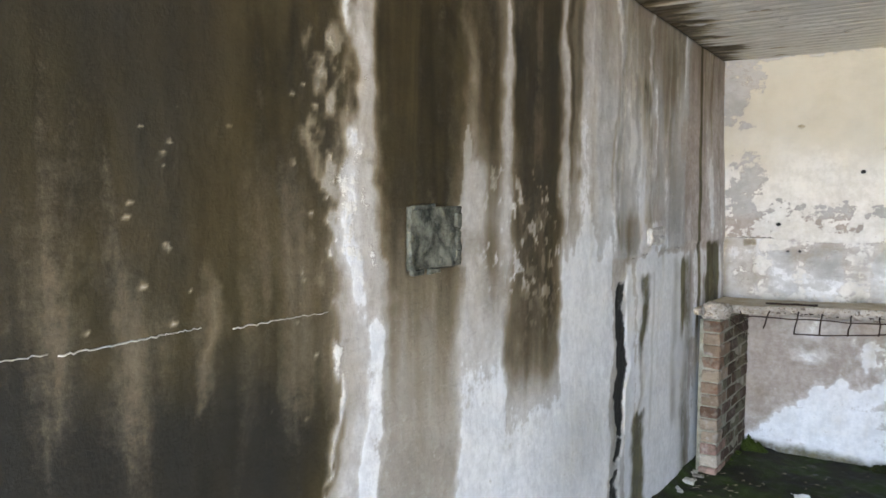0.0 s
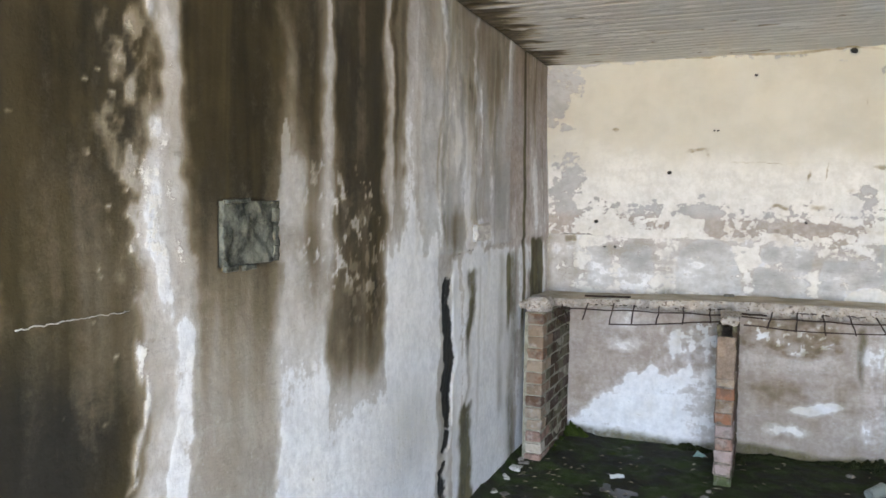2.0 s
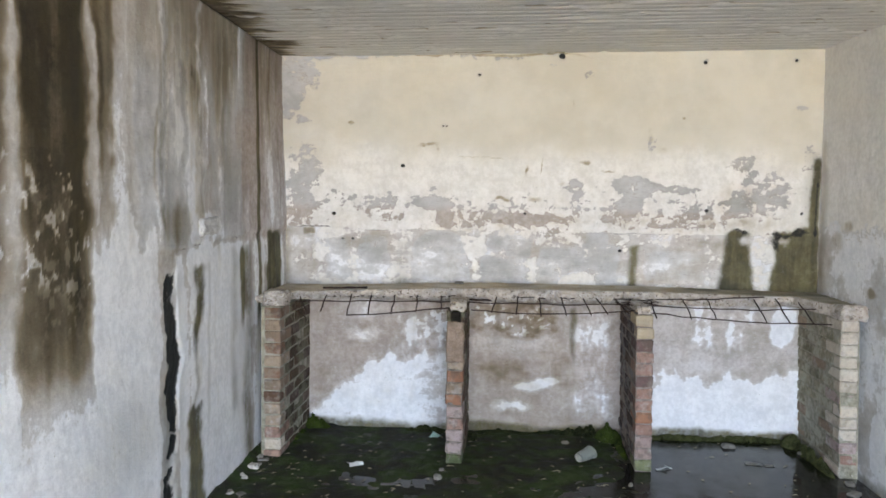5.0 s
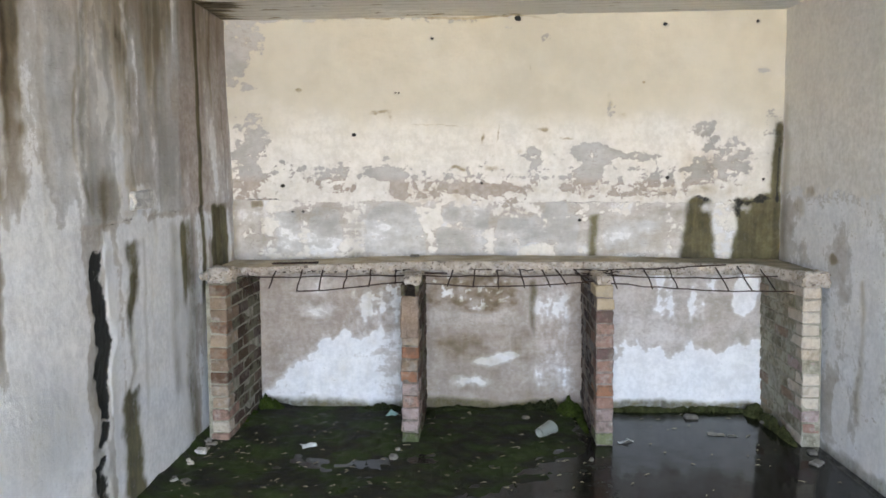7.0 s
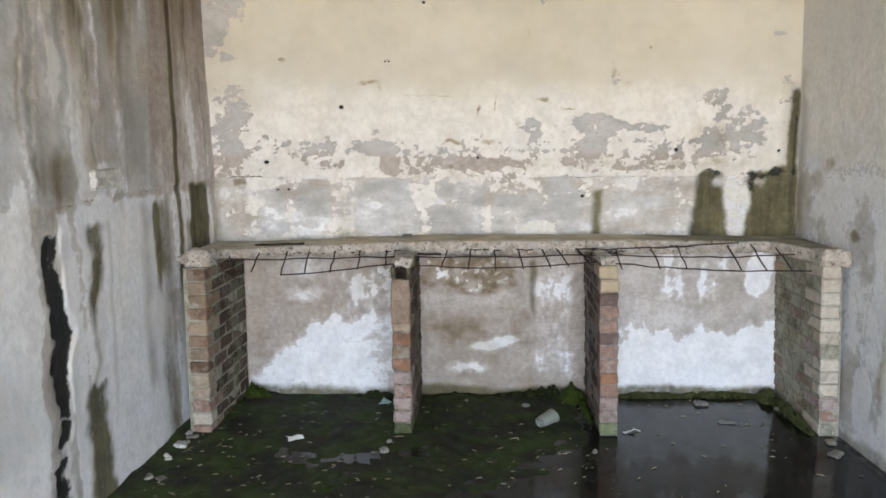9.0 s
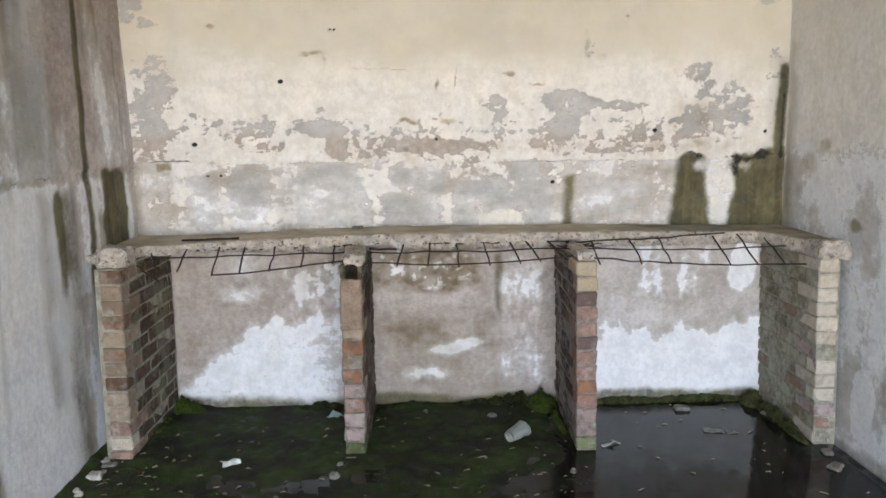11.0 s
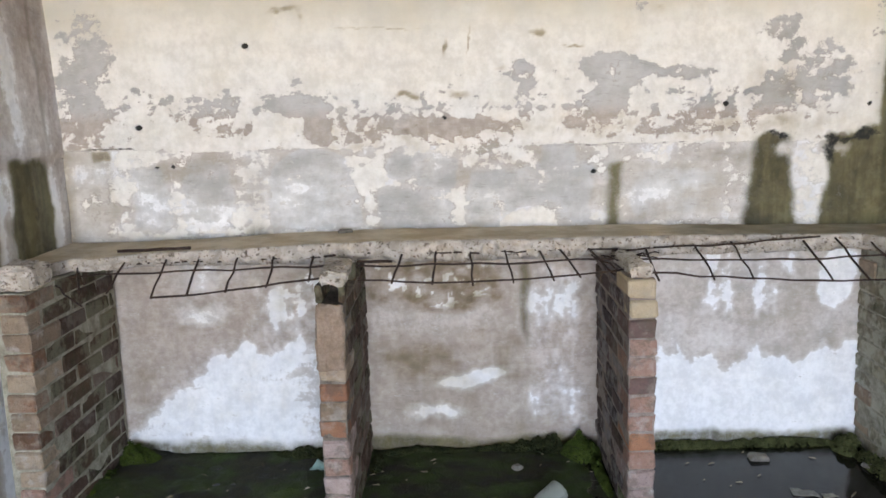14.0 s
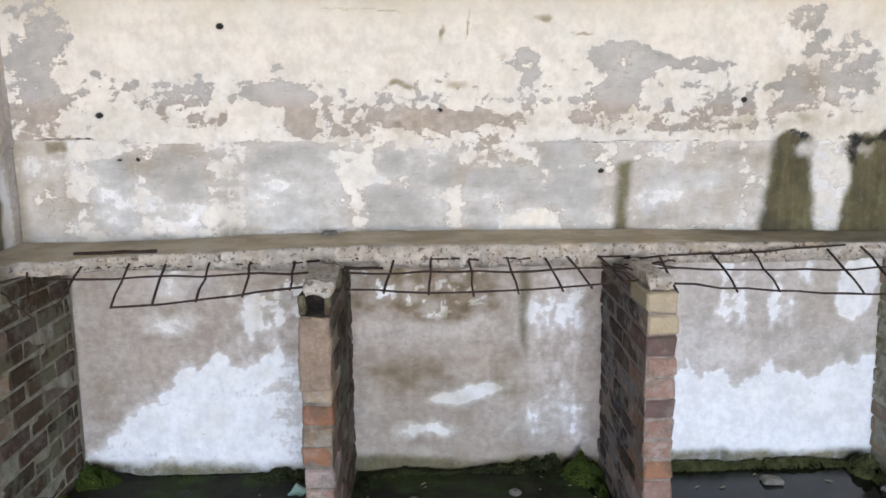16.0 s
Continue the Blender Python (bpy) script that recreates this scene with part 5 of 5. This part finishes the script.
# ---- moss, stones and litter ----
def moss_bank(name, spots, count, radius, material, label, seed):
    """Many small clumps heaped on elliptic spots (x, y, rx, ry, height)."""
    rng = random.Random(seed)
    bm = bmesh.new()
    ico = bmesh.new()
    bmesh.ops.create_icosphere(ico, subdivisions=1, radius=1.0)
    coords, faces = [v.co.copy() for v in ico.verts], [[v.index for v in f.verts] for f in ico.faces]
    ico.free()
    weight = [rx * ry for _, _, rx, ry, _ in spots]
    verts, polys = [], []
    for _ in range(count):
        x, y, rx, ry, h = rng.choices(spots, weight)[0]
        a, q = rng.uniform(0, math.tau), math.sqrt(rng.random())
        px, py = x + rx * q * math.cos(a), y + ry * q * math.sin(a)
        px, py = min(max(px, LEFT + 0.006), RIGHT - 0.006), min(py, BACK - 0.004)
        pz = h * (1 - q ** 1.5) * rng.uniform(0.75, 1.05) * (0.75 + 0.5 * noise.noise(Vector((px * 30, py * 30, 1))))
        r = radius * rng.uniform(0.6, 1.4)
        n0 = len(verts)
        for c in coords:
            k = r * (1 + 0.45 * noise.noise(c * 2.1 + Vector((px * 90, py * 90, seed))))
            verts.append((px + c.x * k, py + c.y * k, max(pz + WATER + c.z * k * 0.8, -0.03)))
        polys += [[n0 + i for i in f] for f in faces]
    bm.free()
    me = bpy.data.meshes.new(name)
    me.from_pydata(verts, [], polys)
    return tagged(new(name, finish(me, material)), label, "moss", "", "stuff")


moss_bank("moss", [(-0.81, 4.74, 0.115, 0.10, 0.105), (-0.845, 4.60, 0.04, 0.12, 0.07), (-0.85, 4.42, 0.03, 0.18, 0.045), (0.925, 4.75, 0.085, 0.08, 0.105), (0.965, 4.60, 0.02, 0.2, 0.035)], 11000, 0.0036, M_MOSS, "bright green moss heaped in the bay corners", 1)
moss_bank("moss", [(-0.15, 4.79, 0.15, 0.04, 0.048), (0.30, 4.795, 0.20, 0.035, 0.030), (0.62, 4.795, 0.18, 0.035, 0.038), (0.79, 4.785, 0.09, 0.045, 0.10), (0.70, 4.79, 0.06, 0.04, 0.07), (-0.55, 4.80, 0.25, 0.025, 0.016), (0.13, 4.70, 0.03, 0.10, 0.03)], 7000, 0.005, M_MOSS_DARK, "dark wet moss along the foot of the wall", 2)
moss_bank("moss", [(1.35, 4.80, 0.25, 0.028, 0.034), (1.72, 4.80, 0.30, 0.028, 0.038), (1.975, 4.74, 0.06, 0.07, 0.085), (1.985, 4.55, 0.025, 0.16, 0.095), (1.99, 4.36, 0.022, 0.14, 0.06)], 5200, 0.005, M_MOSS_OLIVE, "olive green moss along the wet wall foot and pier", 3)

for k, (x, y, sx, sy, sz) in enumerate(((1.596, 4.675, 0.075, 0.05, 0.022), (1.99, 3.99, 0.07, 0.05, 0.020), (2.03, 4.13, 0.05, 0.04, 0.018), (0.66, 4.62, 0.04, 0.035, 0.03), (-0.035, 4.02, 0.045, 0.03, 0.03), (-0.02, 4.13, 0.03, 0.025, 0.02), (0.92, 4.02, 0.03, 0.02, 0.014), (1.97, 4.58, 0.05, 0.03, 0.02))):
    tagged(lump("stone", x, y, WATER - 0.004, sx, sy, sz, M_STONE, "small grey stone lying in the shallow water", "stone", 0.006, k * 3.1, k * 40.0, 2, 0.3), group="stones on the floor")
rng = random.Random(77)
for k in range(16):
    y = rng.uniform(3.62, 4.18)
    q = rng.uniform(0.016, 0.045)
    tagged(lump("rubble", LEFT + 0.03 + rng.uniform(0.0, 0.10) * (0.4 + 0.6 * rng.random()), y, 0.0, q * 1.3, q, q * 0.6, M_PLASTER_BIT if k % 3 else M_STONE, "small broken bit of plaster by the wall", "rubble", 0.004, k * 1.7, rng.uniform(0, 180), 2, 0.25), group="rubble by the wall")
lump("stone", 0.035, 4.765, 0.876, 0.055, 0.03, 0.022, M_STONE, "small brown stone lying on the concrete shelf", "stone", 0.005, 9.0, 15, 2, 0.3)


def build_cup(x, y, z, turn):
    cup = base("plastic_cup", x, y, z, "crushed clear plastic cup lying on wet moss", "cup")
    bm = bmesh.new()
    rings = []
    for k in range(9):
        t = k / 8
        r = 0.024 + 0.017 * t
        rings.append([bm.verts.new((r * math.cos(a), -0.05 + 0.10 * t, r * math.sin(a) * 0.8)) for a in (i * math.tau / 20 for i in range(20))])
    for p, q in zip(rings, rings[1:]):
        for i in range(20):
            bm.faces.new((p[i], p[(i + 1) % 20], q[(i + 1) % 20], q[i])).smooth = True
    bm.faces.new(rings[0])
    jitter(bm, 0.006, 18)
    bmesh.ops.solidify(bm, geom=bm.faces[:], thickness=0.0012)
    ob = part("body", bm, M_CUP, cup)
    ob.matrix_basis = pose(0, 0, 0.036, 8, 0, turn)
    rim = part("rim", tube([(0.041 * math.cos(i * math.tau / 20), 0.05, 0.033 * math.sin(i * math.tau / 20)) for i in range(21)], 0.0016, 5), M_CUP, cup)
    rim.matrix_basis = pose(0, 0, 0.036, 8, 0, turn)


build_cup(0.735, 4.34, WATER + 0.004, -50)


def scrap(name, x, y, z, w, h, material, label, seed, turn=0.0, lift=0.014):
    """A crumpled piece of thin sheet."""
    bm = bmesh.new()
    bmesh.ops.create_grid(bm, x_segments=10, y_segments=7, size=0.5, matrix=Matrix.Diagonal((w, h, 1, 1)))
    for v in bm.verts:
        n = noise.noise_vector(Vector((v.co.x * 26 + seed, v.co.y * 26, seed)))
        v.co.z = lift * (0.6 + n.z)
        v.co.x += 0.18 * w * n.x
        v.co.y += 0.22 * h * n.y
    bmesh.ops.solidify(bm, geom=bm.faces[:], thickness=0.0012)
    ob = part(name, bm, material)
    ob.matrix_basis = pose(x, y, z, 0, 0, turn)
    return tagged(ob, label, "litter")


scrap("plastic_scrap", -0.471, 4.166, WATER + 0.002, 0.075, 0.055, M_PAPER, "crumpled white plastic scrap on the mossy floor", 3, 20, 0.020)
scrap("plastic_scrap", -0.085, 4.655, WATER + 0.004, 0.055, 0.05, M_TEAL, "crumpled pale teal plastic scrap by a pier", 5, 60, 0.030)
scrap("plastic_scrap", 1.125, 4.262, WATER + 0.002, 0.060, 0.022, M_PAPER, "torn white plastic strip floating beside a pier", 7, 15)
scrap("plastic_scrap", 1.165, 4.285, WATER + 0.002, 0.035, 0.014, M_PAPER, "torn white plastic strip floating beside a pier", 8, -10)
scrap("floating_leaf", 1.64, 4.40, WATER + 0.001, 0.09, 0.05, M_SCUM, "pale rotting leaf floating on the dark puddle", 11, -12, 0.004)
scrap("floating_leaf", 1.72, 4.375, WATER + 0.001, 0.05, 0.03, M_SCUM, "pale rotting leaf floating on the dark puddle", 12, 5, 0.004)
scrap("leaf", -0.22, 3.60, 0.004, 0.05, 0.02, M_MOSS, "small green leaf on the wet floor", 14, 60, 0.008)


def build_litter():
    """Leaf bits and twigs strewn over the silt."""
    r = random.Random(5)
    verts, polys = [], []
    for k in range(230):
        x, y = r.uniform(LEFT + 0.05, 1.0), r.uniform(3.3, 4.75)
        if k % 6 == 0:
            x = r.uniform(1.05, 2.0)
        elif k % 3 == 0:
            x = r.uniform(LEFT + 0.05, -0.2)
            y = r.uniform(3.3, 4.2)
        l, w = r.uniform(0.006, 0.030) * (1 + (k % 17 == 0)), r.uniform(0.002, 0.007)
        a = r.uniform(-0.9, 0.9)
        c, s2 = math.cos(a), math.sin(a)
        z = max(WATER, float(floor_height(np.array([x]), np.array([y]))[0])) + 0.003
        n0 = len(verts)
        for u, v, h in ((-l, 0, 0), (-l * 0.3, -w, 0.003), (l * 0.5, -w * 0.8, 0.002), (l, 0, 0), (l * 0.5, w, 0.004), (-l * 0.3, w * 0.8, 0.002)):
            verts.append((x + 0.5 * (u * c - v * s2), y + 0.5 * (u * s2 + v * c), z + h))
        polys.append([n0 + i for i in range(6)])
        m = len(verts)
        verts.extend((vx, vy, vz - 0.0015) for vx, vy, vz in verts[n0:n0 + 6])
        polys.append([m + 5 - i for i in range(6)])
        polys += [[n0 + i, m + i, m + (i + 1) % 6, n0 + (i + 1) % 6] for i in range(6)]
    me = bpy.data.meshes.new("leaf_litter")
    me.from_pydata(verts, [], polys)
    return tagged(new("leaf_litter", finish(me, M_LEAF)), "dead leaf bits strewn over the wet floor", "leaf litter", "", "stuff")


build_litter()


def to_metres():
    """Bring the drawn plan to true size: every mesh and every place, but the camera and the lamps, which stand in metres."""
    for me in bpy.data.meshes:
        me.transform(Matrix.Scale(GAUGE, 4))
    for ob in scene.objects:
        if ob.type in ("MESH", "EMPTY"):
            ob.location = ob.location * GAUGE


to_metres()
